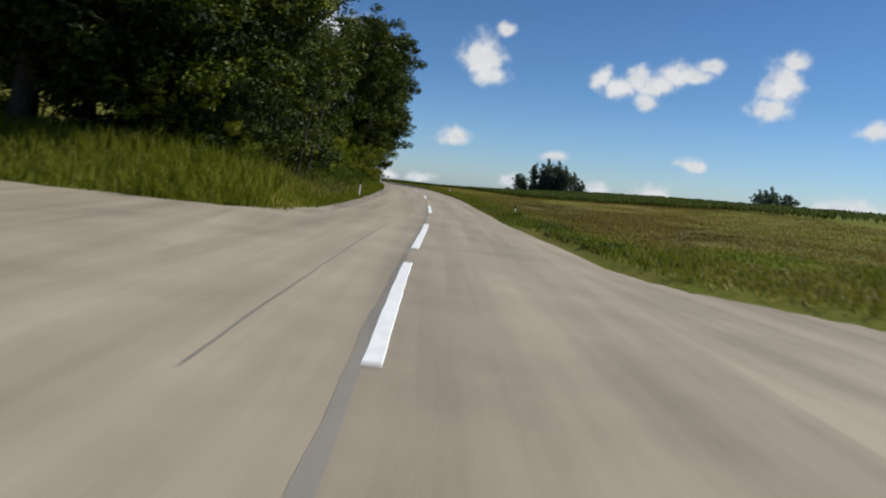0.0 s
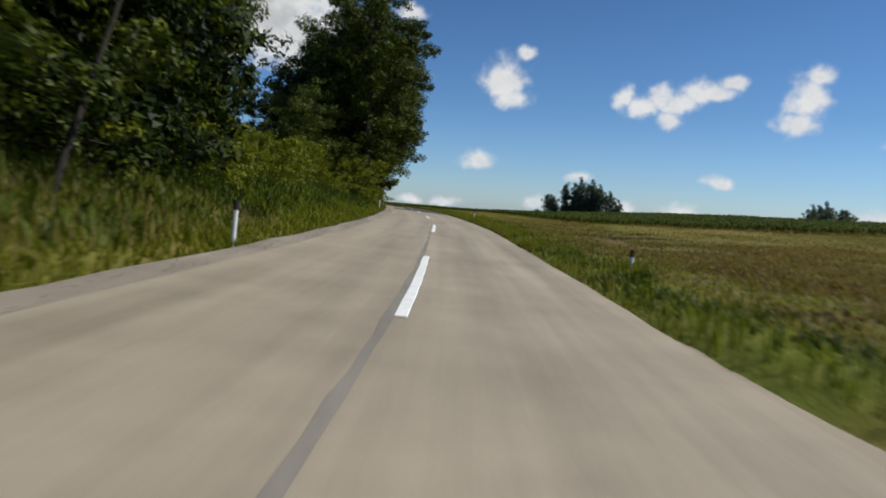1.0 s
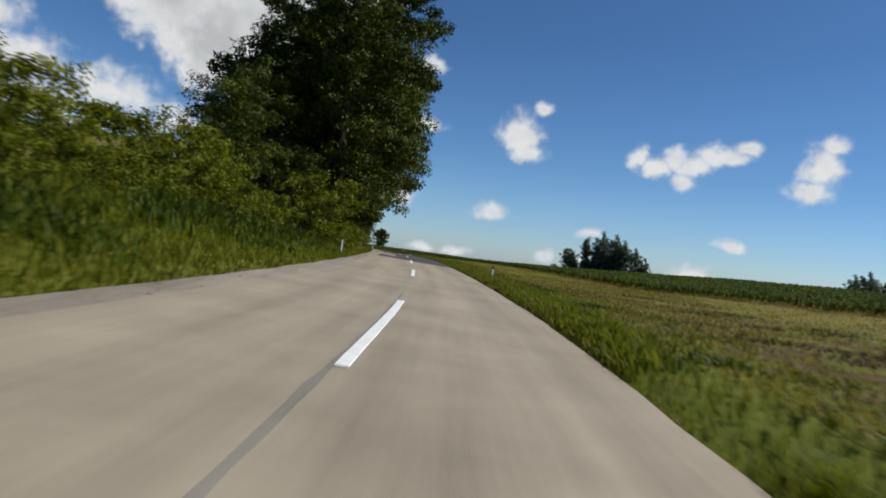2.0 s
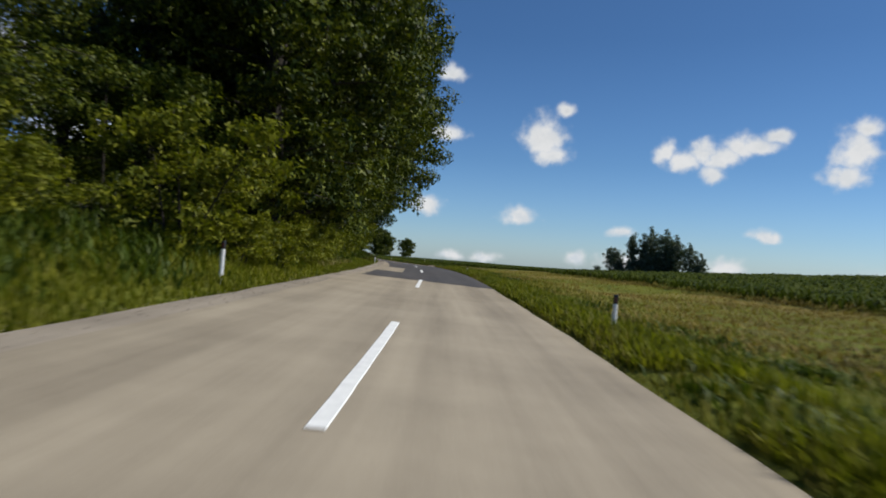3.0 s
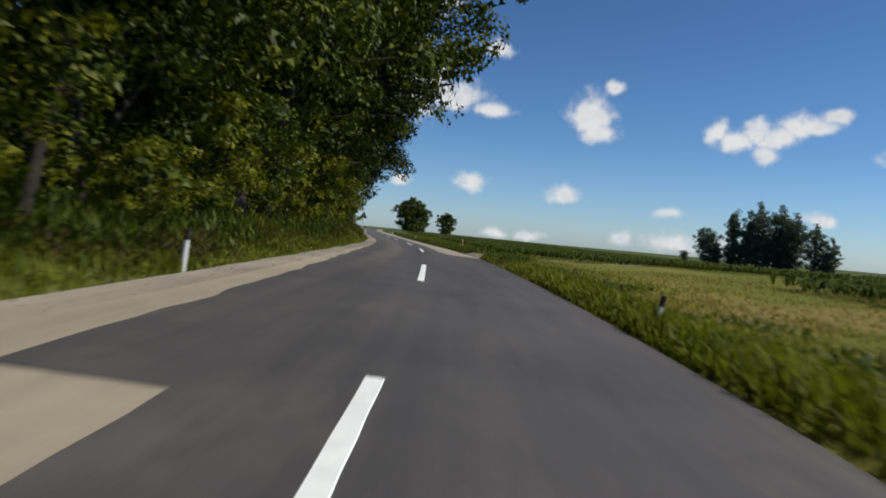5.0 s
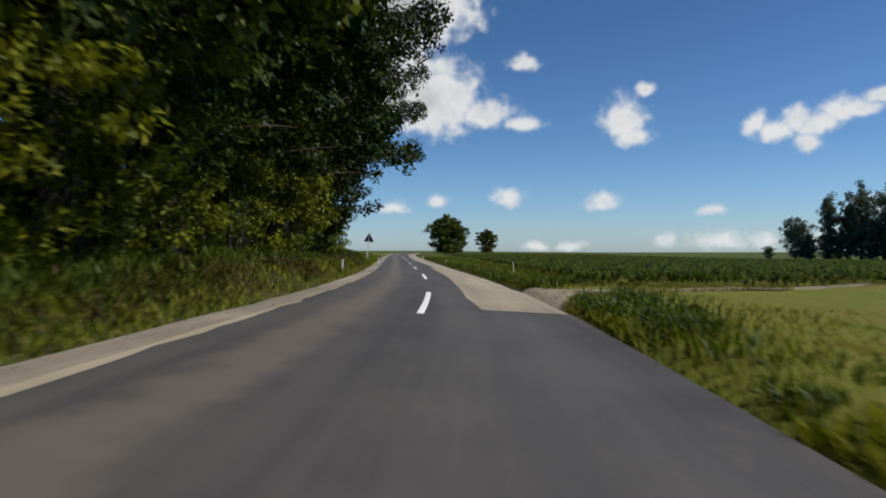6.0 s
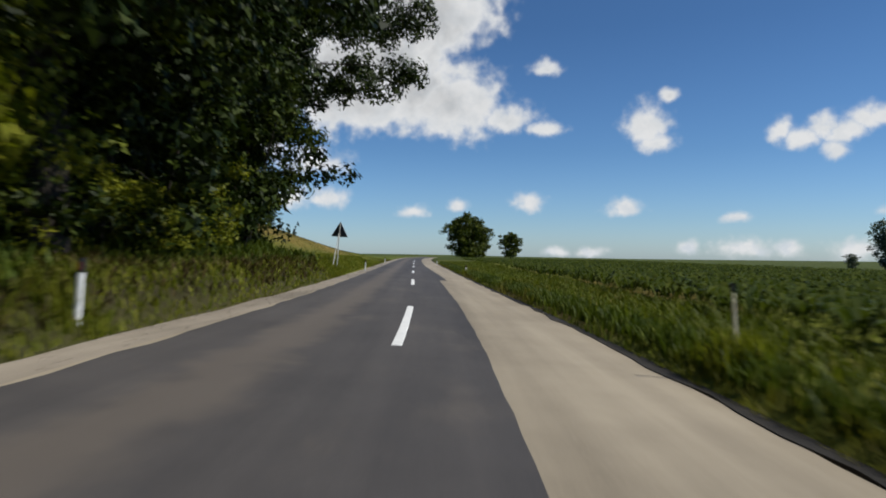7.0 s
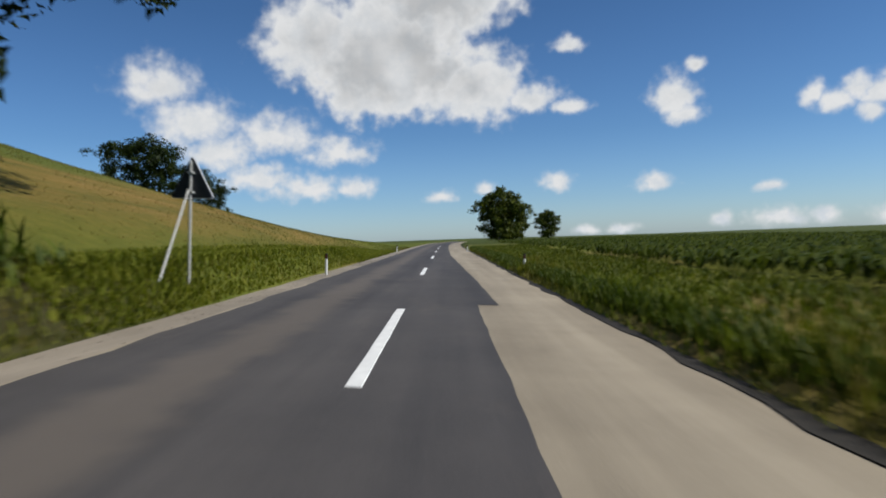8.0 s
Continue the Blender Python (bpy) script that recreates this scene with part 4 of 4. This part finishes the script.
def make_grass():
    rng = np.random.default_rng(5)
    # left bank, tall under the trees and shorter by the road
    n = 72000
    l = 3.5 + 5.0 * rng.uniform(0, 1, n) ** 1.5
    y = 18 + 170 * rng.uniform(0, 1, n)
    keep = (y - (18.3 + np.maximum(0, -1.45 - (centre(y) - l)) * 0.38)) > 0
    l, y = l[keep], y[keep]
    clump = 0.75 + 0.35 * waves(l * 2.2, y * 1.6, 1.0)
    tall = np.interp(l, [3.5, 4.2, 6.0, 8.5], [0.24, 0.45, 0.75, 0.9]) * clump * np.interp(y, [20, 80, 110, 175, 200], [1.1, 1.0, 0.85, 0.8, 0.5])
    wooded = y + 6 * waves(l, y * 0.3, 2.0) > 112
    blades("tall_grass", -l[~wooded], y[~wooded], tall[~wooded] * 0.72, 0.036, M_GRASS, "tall uncut green grass on the roadside bank", 0.85, seed=6)
    # beyond the open stretch the bank grass is coloured darker for the wood's shade
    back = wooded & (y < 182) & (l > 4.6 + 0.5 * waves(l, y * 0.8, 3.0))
    blades("nettles", -l[back], y[back], np.interp(l[back], [4.3, 5.5, 8.5], [0.28, 0.6, 0.8]) * clump[back], 0.045, M_GRASS_DULLED, "dull green grass below the wood, its shade put into the colour", 0.6, seed=52)
    n = 34000
    l = 3.5 + 2.3 * rng.uniform(0, 1, n) ** 1.2
    y = 92 + 97 * rng.uniform(0, 1, n)
    keep = (y < 146) | (y > 185) | (rng.uniform(0, 1, n) < 0.55)
    l, y = l[keep], y[keep]
    blades("lush_grass", -l, y, np.interp(l, [3.5, 4.0, 5.8], [0.13, 0.24, 0.30]) * (0.85 + 0.3 * waves(l, y * 0.6, 1.0)), 0.034, M_FOOT, "short green grass between the shoulder and the wood", 1.2, seed=56)
    n = 16000
    l = 4.0 + 4.2 * rng.uniform(0, 1, n)
    y = 24 + 90 * rng.uniform(0, 1, n)
    keep = waves(l * 0.6, y * 0.25, 2.0) > 0.35
    l, y = l[keep], y[keep]
    blades("dry_grass", -l, y, np.interp(l, [4.6, 9], [0.4, 0.8]), 0.022, M_STRAW, "dry straw-coloured stalks among the bank grass", seed=7)
    # bank along the side road
    n = 14000
    x = -28.65 + 28 * rng.uniform(0, 1, n)
    y = 18.5 + np.maximum(0, -1.45 - x) * 0.38 + 8 * rng.uniform(0, 1, n) ** 1.3
    blades("tall_grass", x - centre(y), y, np.interp(y - 18.5 + (x + 1.45) * 0.38, [0, 1.2, 8], [0.25, 0.6, 0.95]), 0.034, M_GRASS, "tall uncut green grass beside the side road", seed=36)
    # leafy weeds on the wood's bank
    mid = np.stack([4.6 + 3.4 * rng.uniform(0, 1, 300), 30 + 158 * rng.uniform(0, 1, 300)], 1)
    at = np.repeat(mid, 60, 0) + rng.normal(size=(300 * 60, 2)) * np.repeat(rng.uniform(0.2, 0.5, (300, 1)), 60, 0) * np.array([1.0, 1.5])
    at = at[at[:, 0] > 3.9]
    blades("bank_weeds", -at[:, 0], at[:, 1], np.interp(at[:, 0], [3.9, 5.5, 8], [0.30, 0.55, 0.8]), 0.085, M_WEED, "leafy weeds among the grass of the bank", 0.8, seed=37)
    # withered bramble, spread further so its brown also carries the wood's shade
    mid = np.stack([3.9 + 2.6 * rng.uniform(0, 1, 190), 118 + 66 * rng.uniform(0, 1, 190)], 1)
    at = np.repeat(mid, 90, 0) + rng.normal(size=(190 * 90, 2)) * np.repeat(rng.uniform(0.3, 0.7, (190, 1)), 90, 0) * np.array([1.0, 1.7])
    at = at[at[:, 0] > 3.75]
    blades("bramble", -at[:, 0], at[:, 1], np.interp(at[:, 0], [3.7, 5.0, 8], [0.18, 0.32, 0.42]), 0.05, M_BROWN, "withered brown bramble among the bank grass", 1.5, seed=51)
    # right verge
    n = 66000
    u = 3.28 + 4.6 * rng.uniform(0, 1, n) ** 1.5
    y = 5 + 244 * rng.uniform(0, 1, n)
    y[:15000] = 3 + 20 * rng.uniform(0, 1, 15000)
    u[:15000] = 3.3 + 11 * rng.uniform(0, 1, 15000)
    x = centre(y) + u
    off = np.abs(y - track_mid(x)) > track_half(x)
    keep = off & ((y > 30) | (x > entrance_rim(y) + 0.05))
    u, y = u[keep], y[keep]
    clump = 0.7 + 0.45 * waves(u * 2.5, y * 1.9, 4.0)
    tall = np.maximum(np.interp(u, [3.25, 3.6, 4.6, 6.0, 10], [0.22, 0.34, 0.25, 0.15, 0.12]), np.interp(y, [18, 26], [0.24, 0.0])) * clump * np.interp(y, [0, 150, 165, 220], [0.9, 1.0, 1.0, 0.9])
    blades("verge_grass", u, y, tall, 0.026, M_VERGE, "rough green grass on the road verge", seed=8)
    # rank grass between the verge and the crop
    n = 16000
    y = 158 + 95 * rng.uniform(0, 1, n)
    u = 4.2 + np.interp(y, [158, 188, 250], [1.6, 3.2, 5.5]) * rng.uniform(0, 1, n)
    blades("rank_grass", u, y, 0.20 + 0.09 * waves(u * 1.7, y, 2.0), 0.045, M_GRASS_DULLED, "rank green grass between the verge and the crop", 1.1, seed=45)
    n = 26000
    y = 40 + 106 * rng.uniform(0, 1, n)
    u = 3.35 + 1.5 * rng.uniform(0, 1, n) ** 1.4
    keep = waves(u * 1.3, y * 0.5, 6.0) + np.interp(y, [40, 66, 90, 146], [0.0, 0.7, 0.6, 0.3]) > 0.1
    u, y = u[keep], y[keep]
    blades("rank_grass", u, y, np.interp(u, [3.35, 3.8, 4.9], [0.20, 0.34, 0.22]) * (0.85 + 0.3 * waves(u * 1.7, y * 0.8, 2.0)), 0.040, M_GRASS, "rank dark green grass along the road verge", 0.7, seed=46)
    # tufts left standing round the marker posts
    spots = np.array([(2.30, 34.8), (10.90, 36.9), (5.84, 79.9), (13.6, 77.9), (7.15, 119.6), (14.3, 119.6), (4.5, 162.0), (12.2, 162.2), (0.2, 198.6), (6.65, 200.6)])
    at = np.repeat(spots, 260, 0) + rng.normal(size=(260 * len(spots), 2)) * np.array([0.22, 0.30])
    at = at[(at[:, 0] - centre(at[:, 1]) < -3.5) | (at[:, 0] - centre(at[:, 1]) > 3.3)]
    blades("grass_tuft", at[:, 0] - centre(at[:, 1]), at[:, 1], np.where(at[:, 0] < centre(at[:, 1]), 0.30, np.where(at[:, 1] < 90, 0.30, 0.36)), 0.024, M_GRASS, "uncut grass tufts round the roadside posts", seed=21)
    # meadow beyond the verge and on the hillside
    n = 70000
    u = 5.0 + 26 * rng.uniform(0, 1, n) ** 1.4
    y = 5 + 142 * rng.uniform(0, 1, n)
    keep = ((y > 30) | (centre(y) + u > entrance_rim(y) + 0.1)) & ((y > 60) | (u < 8) | (rng.uniform(0, 1, n) < 0.35))
    u, y = u[keep], y[keep]
    blades("meadow_grass", u, y, 0.11 + 0.05 * waves(u, y * 0.6, 3.0), 0.05, M_MEADOW_BLADE, "mown yellow-green meadow grass", 1.3, seed=9, fine=False)
    n = 30000
    l = 3.55 + 3.0 * rng.uniform(0, 1, n) ** 1.2
    y = 184 + 52 * rng.uniform(0, 1, n) ** 1.2
    blades("lush_grass", -l, y, np.interp(l, [3.5, 4.2, 6.5], [0.11, 0.15, 0.09]) * (0.85 + 0.25 * waves(l, y * 0.6, 1.0)), 0.035, M_FOOT, "dense green grass at the foot of the hillside", 1.9, seed=55)
    n = 60000
    l = 3.6 + 33 * rng.uniform(0, 1, n) ** 1.4
    y = 183 + 80 * rng.uniform(0, 1, n) ** 1.3
    keep = (l < 11 + 5 * waves(l * 0.2, y * 0.2, 4.0) + (y - 200) * 0.4) & ((l < 6.5 + 2.5 * waves(l * 0.6, y * 0.3, 2.0)) | (rng.uniform(0, 1, n) < 0.45) | (y > 212 + 8 * waves(l * 0.4, y * 0.2, 1.0))) | (l > 17)
    l, y = l[keep], y[keep]
    blades("hillside_grass", -l, y, 0.09 + 0.04 * waves(l, y * 0.6, 3.0), 0.034, M_HILL, "yellowish grass on the open hillside", seed=10, fine=False)
    n = 40000
    l = 5.6 + 11 * rng.uniform(0, 1, n)
    y = 186 + 55 * rng.uniform(0, 1, n)
    keep = (waves(l * 0.35, y * 0.3, 0.5) * 0.7 + 0.5 + (l - 11) / 14 > np.maximum(0, y - 200) / 18) & (rng.uniform(0, 1, n) < 0.6)
    keep &= np.arange(n) % 3 == 0
    blades("dry_hillside_grass", -l[keep], y[keep], 0.06 + 0 * l[keep], 0.03, M_OCHRE, "ochre dry grass high on the open hillside", 2.2, seed=14, fine=False)
    n = 75000
    u = 4.6 + 26 * rng.uniform(0, 1, n)
    y = 8 + 135 * rng.uniform(0, 1, n)
    keep = waves(u * 0.3, y * 0.22, 2.5) > np.interp(y, [8, 30, 45, 80, 90], [-0.9, -0.8, 0.0, 0.55, 0.75])
    keep &= (y > 30) | (centre(y) + u > entrance_rim(y) + 0.6)
    blades("dry_meadow_grass", u[keep], y[keep], 0.10 + 0 * u[keep], 0.05, M_STRAW, "brownish dry stalks on the mown meadow", 1.4, seed=15, fine=False)
    # brown dry stretch at the first bend, widened by a windscreen reflection's brown
    n = 75000
    u = 6.2 + 26 * rng.uniform(0, 1, n)
    y = 7 + 108 * rng.uniform(0, 1, n)
    keep = ((waves(u * 0.35, y * 0.16, 5.0) * 0.8 + (u - 10) / 12 > (y - 30) / 30) & (y < 55) | (waves(u * 0.8, y * 0.3, 1.0) > 0.08)) & ((y > 30) | (centre(y) + u > entrance_rim(y) + 1.5))
    blades("brown_grass", u[keep], y[keep], 0.12 + 0.04 * waves(u, y, 1.0)[keep], 0.055, M_OCHRE, "withered brown grass on the meadow, partly coloured for a reflection", 1.5, seed=41, fine=False)
    # denser brown here, in part a reflection painted as grass
    n = 34000
    u = 6.8 + 13 * rng.uniform(0, 1, n)
    y = 21 + 34 * rng.uniform(0, 1, n)
    keep = waves(u * 0.5, y * 0.35, 3.0) + 0.5 * waves(u * 1.9, y * 1.5, 1.0) > 0.0
    blades("brown_grass", u[keep], y[keep], 0.12 + 0 * u[keep], 0.06, M_OCHRE, "withered brown grass on the meadow, partly coloured for a reflection", 1.6, seed=43, fine=False)
    # rough withered tufts
    mid = np.stack([5.4 + 9 * rng.uniform(0, 1, 110), 25 + 57 * rng.uniform(0, 1, 110) ** 1.2], 1)
    at = np.repeat(mid, 90, 0) + rng.normal(size=(110 * 90, 2)) * np.repeat(rng.uniform(0.3, 0.9, (110, 1)), 90, 0) * np.array([1.5, 0.8])
    blades("withered_tufts", at[:, 0], at[:, 1], 0.11 + 0 * at[:, 0], 0.05, M_BROWN, "rough withered tufts on the mown meadow", 1.3, seed=42, fine=False)
    # broad-leaved weeds in clumps on the right verge and meadow
    mid = np.stack([3.6 + 2.2 * rng.uniform(0, 1, 120) ** 1.6, 9 + 150 * rng.uniform(0, 1, 120)], 1)
    at = np.repeat(mid, 75, 0) + rng.normal(size=(120 * 75, 2)) * np.repeat(rng.uniform(0.15, 0.5, (120, 1)), 75, 0) * np.array([1.0, 1.6])
    x = centre(at[:, 1]) + at[:, 0]
    corner = np.array([(4.6, 148.0), (4.2, 146.2), (4.1, 144.3), (5.4, 151.0), (4.0, 142.2), (5.0, 146.0)])
    at = np.concatenate([at, np.repeat(corner, 110, 0) + rng.normal(size=(660, 2)) * np.array([0.35, 0.7])])
    x = centre(at[:, 1]) + at[:, 0]
    at = at[(at[:, 0] > 3.4) & ((at[:, 1] > 30) | (x > entrance_rim(at[:, 1]) + 0.1)) & (np.abs(at[:, 1] - track_mid(x)) > track_half(x))]
    blades("weeds", at[:, 0], at[:, 1], 0.15 + 0.17 * ((at[:, 1] > 140) & (at[:, 0] < 6.5)), 0.06, M_WEED, "dark green leafy weeds in clumps on the meadow", 1.2, seed=31)
    # dense dark fringe along the edge of the pale strip
    y = 146 + 104 * rng.uniform(0, 1, 15000)
    u = 3.48 + 0.45 * rng.uniform(0, 1, 15000)
    x = centre(y) + u
    off = np.abs(y - track_mid(x)) > track_half(x)
    blades("edge_grass", u[off], y[off], 0.24 + 0 * y[off], 0.03, M_WEED, "dark rank grass along the asphalt edge", 0.5, seed=33)


make_grass()


def loose_stones(c, r, mat, label, rng):
    """Angular little stones at the places c."""
    n = len(c)
    octa = np.array([(1, 0, 0), (0, 1, 0), (-1, 0, 0), (0, -1, 0), (0, 0, 0.7), (0, 0, -0.7)], float)
    v = c[:, None] + octa[None] * r[:, None, None] * rng.uniform(0.6, 1.4, (n, 6, 1))
    f = np.array([(0, 1, 4), (1, 2, 4), (2, 3, 4), (3, 0, 4), (1, 0, 5), (2, 1, 5), (3, 2, 5), (0, 3, 5)])
    ob = new("gravel", mesh_of("gravel", v.reshape(-1, 3), (np.arange(n)[:, None, None] * 6 + f[None]).reshape(-1, 3), mat))
    tagged(ob, label, "gravel", kind="stuff")


def make_gravel():
    """Loose stones strewn over the shoulder and the field track, and thin grass on the track's edges."""
    rng = np.random.default_rng(17)
    n = 4000
    l = 2.75 + 0.95 * rng.uniform(0, 1, n)
    y = 22 + 210 * rng.uniform(0, 1, n)
    loose_stones(np.stack([centre(y) - l, y, road_z(y) + TILT * l - 0.006], -1), 0.006 + 0.014 * rng.uniform(0, 1, n) ** 2, M_GRAVEL, "small loose stones on the pale shoulder", rng)
    n = 1800
    x = 12.4 + 9 * rng.uniform(0, 1, n) ** 1.3
    k = rng.uniform(-0.95, 0.95, n)
    y = track_mid(x) + track_half(x) * k
    z = land_z(x - centre(y), y) + 0.10 - 0.05 * np.abs(k)
    loose_stones(np.stack([x, y, z], -1), 0.010 + 0.030 * rng.uniform(0, 1, n) ** 2.5, M_DIRT, "loose stones and clods on the field track", rng)
    n = 2600
    x = 13.0 + 9 * rng.uniform(0, 1, n) ** 1.2
    k = np.where(rng.uniform(0, 1, n) < 0.7, rng.choice([-1.0, 1.0], n) * rng.uniform(0.72, 1.05, n), rng.normal(size=n) * 0.12)
    y = track_mid(x) + track_half(x) * k
    keep = waves(x * 2.0, y * 2.0, 1.0) > -0.1
    blades("track_grass", (x - centre(y))[keep], y[keep], 0.20 + 0 * x[keep], 0.02, M_VERGE, "thin grass along the edges of the field track", 0.8, seed=61)


make_gravel()


def make_crop():
    """Leafy plants in rows, one mesh for the whole field."""
    rng = np.random.default_rng(12)
    pu, py = [], []
    for y0, y1, u0, u1, step in ((157.5, 215, 4.9, 30, 0.5), (215, 290, 5.5, 40, 1.0), (157.5, 215, 30, 62, 0.9), (40, 138, 10.8, 34, 0.55), (20, 150, 34, 64, 1.3)):
        gy, gu = np.meshgrid(np.arange(y0, y1, 0.45 * step / 0.55), np.arange(u0, u1, step))
        pu.append((gu + rng.normal(size=gu.shape) * 0.16).ravel())
        py.append((gy + rng.normal(size=gy.shape) * 0.09).ravel())
    u, y = np.concatenate(pu), np.concatenate(py)
    edge = np.interp(y, [20, 60, 75, 85, 92, 150, 158, 168, 188, 230, 400], [45, 30, 22, 17, 14.8, 14.0, 6.0, 6.4, 7.6, 9.0, 9]) + 0.3 * np.sin(y * 1.3)
    u, y = u[u > edge], y[u > edge]
    n, k = len(u), 5
    p = np.repeat(place(u, y), k, 0)
    a = np.repeat(rng.uniform(0, 6.28, n), k) + np.tile(np.arange(k) * 2.5, n) + rng.normal(size=n * k) * 0.3
    h = np.repeat(rng.uniform(0.75, 1.1, n) * np.where(y > 150, 0.56, 0.60), k)
    d = np.stack([np.cos(a), np.sin(a), 0 * a], 1)
    s = np.stack([-np.sin(a), np.cos(a), 0 * a], 1)
    z = np.array([[0, 0, 1.0]])
    hh = h[:, None]
    r = (h * rng.uniform(0.55, 0.95, n * k))[:, None]
    b = p + z * hh * 0.15
    m = p + d * r * 0.55 + z * hh * rng.uniform(0.8, 1.1, (n * k, 1))
    t = p + d * r * 1.15 + z * hh * rng.uniform(0.55, 0.9, (n * k, 1))
    w = hh * 0.12
    v = np.stack([b, m + s * w, t, m - s * w], 1)
    i = np.arange(n * k)[:, None] * 4
    f = np.concatenate([i + np.array([[0, 1, 3]]), i + np.array([[1, 2, 3]])], 0)
    ob = new("crop", mesh_of("crop", v.reshape(-1, 3), f, M_CROP))
    tagged(ob, "dark green leafy crop in rows on the field", "crop", kind="stuff")


make_crop()


# ---- road furniture ----
def make_post():
    post = new("delineator_post")
    post.empty_display_size = 0.3
    def shaft(z0, z1, w, d):
        bm = bmesh.new()
        bmesh.ops.create_cone(bm, cap_ends=True, segments=14, radius1=0.5, radius2=0.48, depth=1.0)
        for v in bm.verts:
            v.co = Vector((v.co.x * w, v.co.y * d, z0 + (v.co.z + 0.5) * (z1 - z0)))
        return bm

    part("body", shaft(-0.12, 0.765, 0.09, 0.075), M_POST, post, "white plastic body")
    bm = shaft(0.76, 0.93, 0.094, 0.079)
    for v in bm.verts:
        if v.co.z > 0.86:
            v.co.z += 0.25 * v.co.x
    cap = part("cap", bm, M_BLACK, post, "black slanted cap")
    part("reflector", box(0.05, 0.012, 0.10, (0, -0.039, 0.835), 0.004), M_RED, cap, "small red reflector")
    return tagged(post, "white roadside delineator post with a black top", "delineator post", "delineator posts")


post = make_post()
first = True
for x, y, z, lean in ((2.30, 34.8, 0.92, 2), (10.90, 36.9, 0.42, -2), (5.84, 79.9, 1.38, 1), (13.6, 77.9, 0.87, 1), (7.15, 119.6, 1.24, 4), (14.3, 119.6, 0.88, 12),
                      (4.6, 162.0, 1.48, 4), (0.2, 198.6, 1.19, 3), (6.65, 200.6, 0.90, 0), (-5.8, 238, 1.2, 2), (0.4, 240, 0.95, 0)):
    g = float(land_z(x - float(centre(y)), y))
    m = pose(x, y, max(g - 0.38, z - 0.93), 0, lean, 8 * (y > 150) - 6 * (y < 90))
    if first:
        post.matrix_basis, first = m, False
    else:
        copy_thing(post, m)


def make_stake():
    """A thin weathered stake with a dark top at the edge of the crop."""
    stake = new("marker_stake")
    v, f = tube(np.array([(0, 0, -0.3), (0.01, 0, 0.3), (0, 0.01, 0.80)]), [0.021, 0.02, 0.018], 8)
    shaft = new("shaft", mesh_of("shaft", v, f, M_PALE_WOOD))
    shaft.parent = stake
    part("top", box(0.05, 0.05, 0.10, (0, 0, 0.84), 0.008), M_BLACK, stake, "dark cap")
    tagged(stake, "thin pale wooden stake with a dark top among the crop", "stake")
    x, y = 12.2, 162.2
    stake.matrix_basis = pose(x, y, float(land_z(x - float(centre(y)), y)) - 0.02, 0, -2, 0)


make_stake()


def make_sign():
    """The back of a triangular warning sign on a leaning pole with a raking strut."""
    sign = new("warning_sign")
    s = 0.90
    tri = [(0, s * 0.577), (-s / 2, -s * 0.289), (s / 2, -s * 0.289)]

    def plate(scale, y0, y1, r):
        bm = bmesh.new()
        rim = []
        for k in range(3):
            (x, z), (xa, za), (xb, zb) = tri[k], tri[k - 1], tri[(k + 1) % 3]
            va, vb = Vector((xa - x, za - z)).normalized(), Vector((xb - x, zb - z)).normalized()
            for q in range(5):
                w = va.lerp(vb, q / 4).normalized() if 0 < q < 4 else (va if q == 0 else vb)
                rim.append(((x + w.x * r * (1.0 if q in (0, 4) else 0.72)) * scale, (z + w.y * r * (1.0 if q in (0, 4) else 0.72)) * scale))
        lo = [bm.verts.new((x, y0, z)) for x, z in rim]
        hi = [bm.verts.new((x, y1, z)) for x, z in rim]
        bm.faces.new(lo), bm.faces.new(hi[::-1])
        for k in range(len(rim)):
            j = (k + 1) % len(rim)
            bm.faces.new((lo[j], lo[k], hi[k], hi[j]))
        bmesh.ops.recalc_face_normals(bm, faces=bm.faces[:])
        return bm

    def bar(name, a, b, r, label):
        v, f = tube(np.array([a, b], float), [r, r], 10)
        ob = new(name, mesh_of(name, v, f, M_ZINC))
        ob.parent = sign
        return tagged(ob, label)

    mid = 1.80
    for name, bm, mat, label in (("back_plate", plate(0.955, -0.012, 0.0, 0.06), M_SIGN_BACK, "dark grey back of the plate"),
                                 ("rim", plate(1.0, 0.0, 0.022, 0.06), M_RIM, "pale folded rim")):
        for v in bm.verts:
            v.co.z += mid
        plate_ob = part(name, bm, mat, sign if name == "back_plate" else plate_ob, label)
    pole = bar("pole", (0, -0.045, -0.25), (0, -0.045, mid + 0.42), 0.025, "galvanised steel pole")
    bar("strut", (0.28, -1.5, -0.35), (-0.02, -0.075, mid - 0.10), 0.019, "galvanised raking strut")
    for z in (mid - 0.15, mid + 0.2):
        part("clamp", box(0.12, 0.07, 0.04, (0, -0.04, z), 0.006), M_ZINC, pole)
    tagged(sign, "dark back of a triangular warning sign on a braced steel pole", "road sign")
    x, y = 1.0, 188.3
    sign.matrix_basis = pose(x, y, float(land_z(x - float(centre(y)), y)), 0, 4, -6)


make_sign()
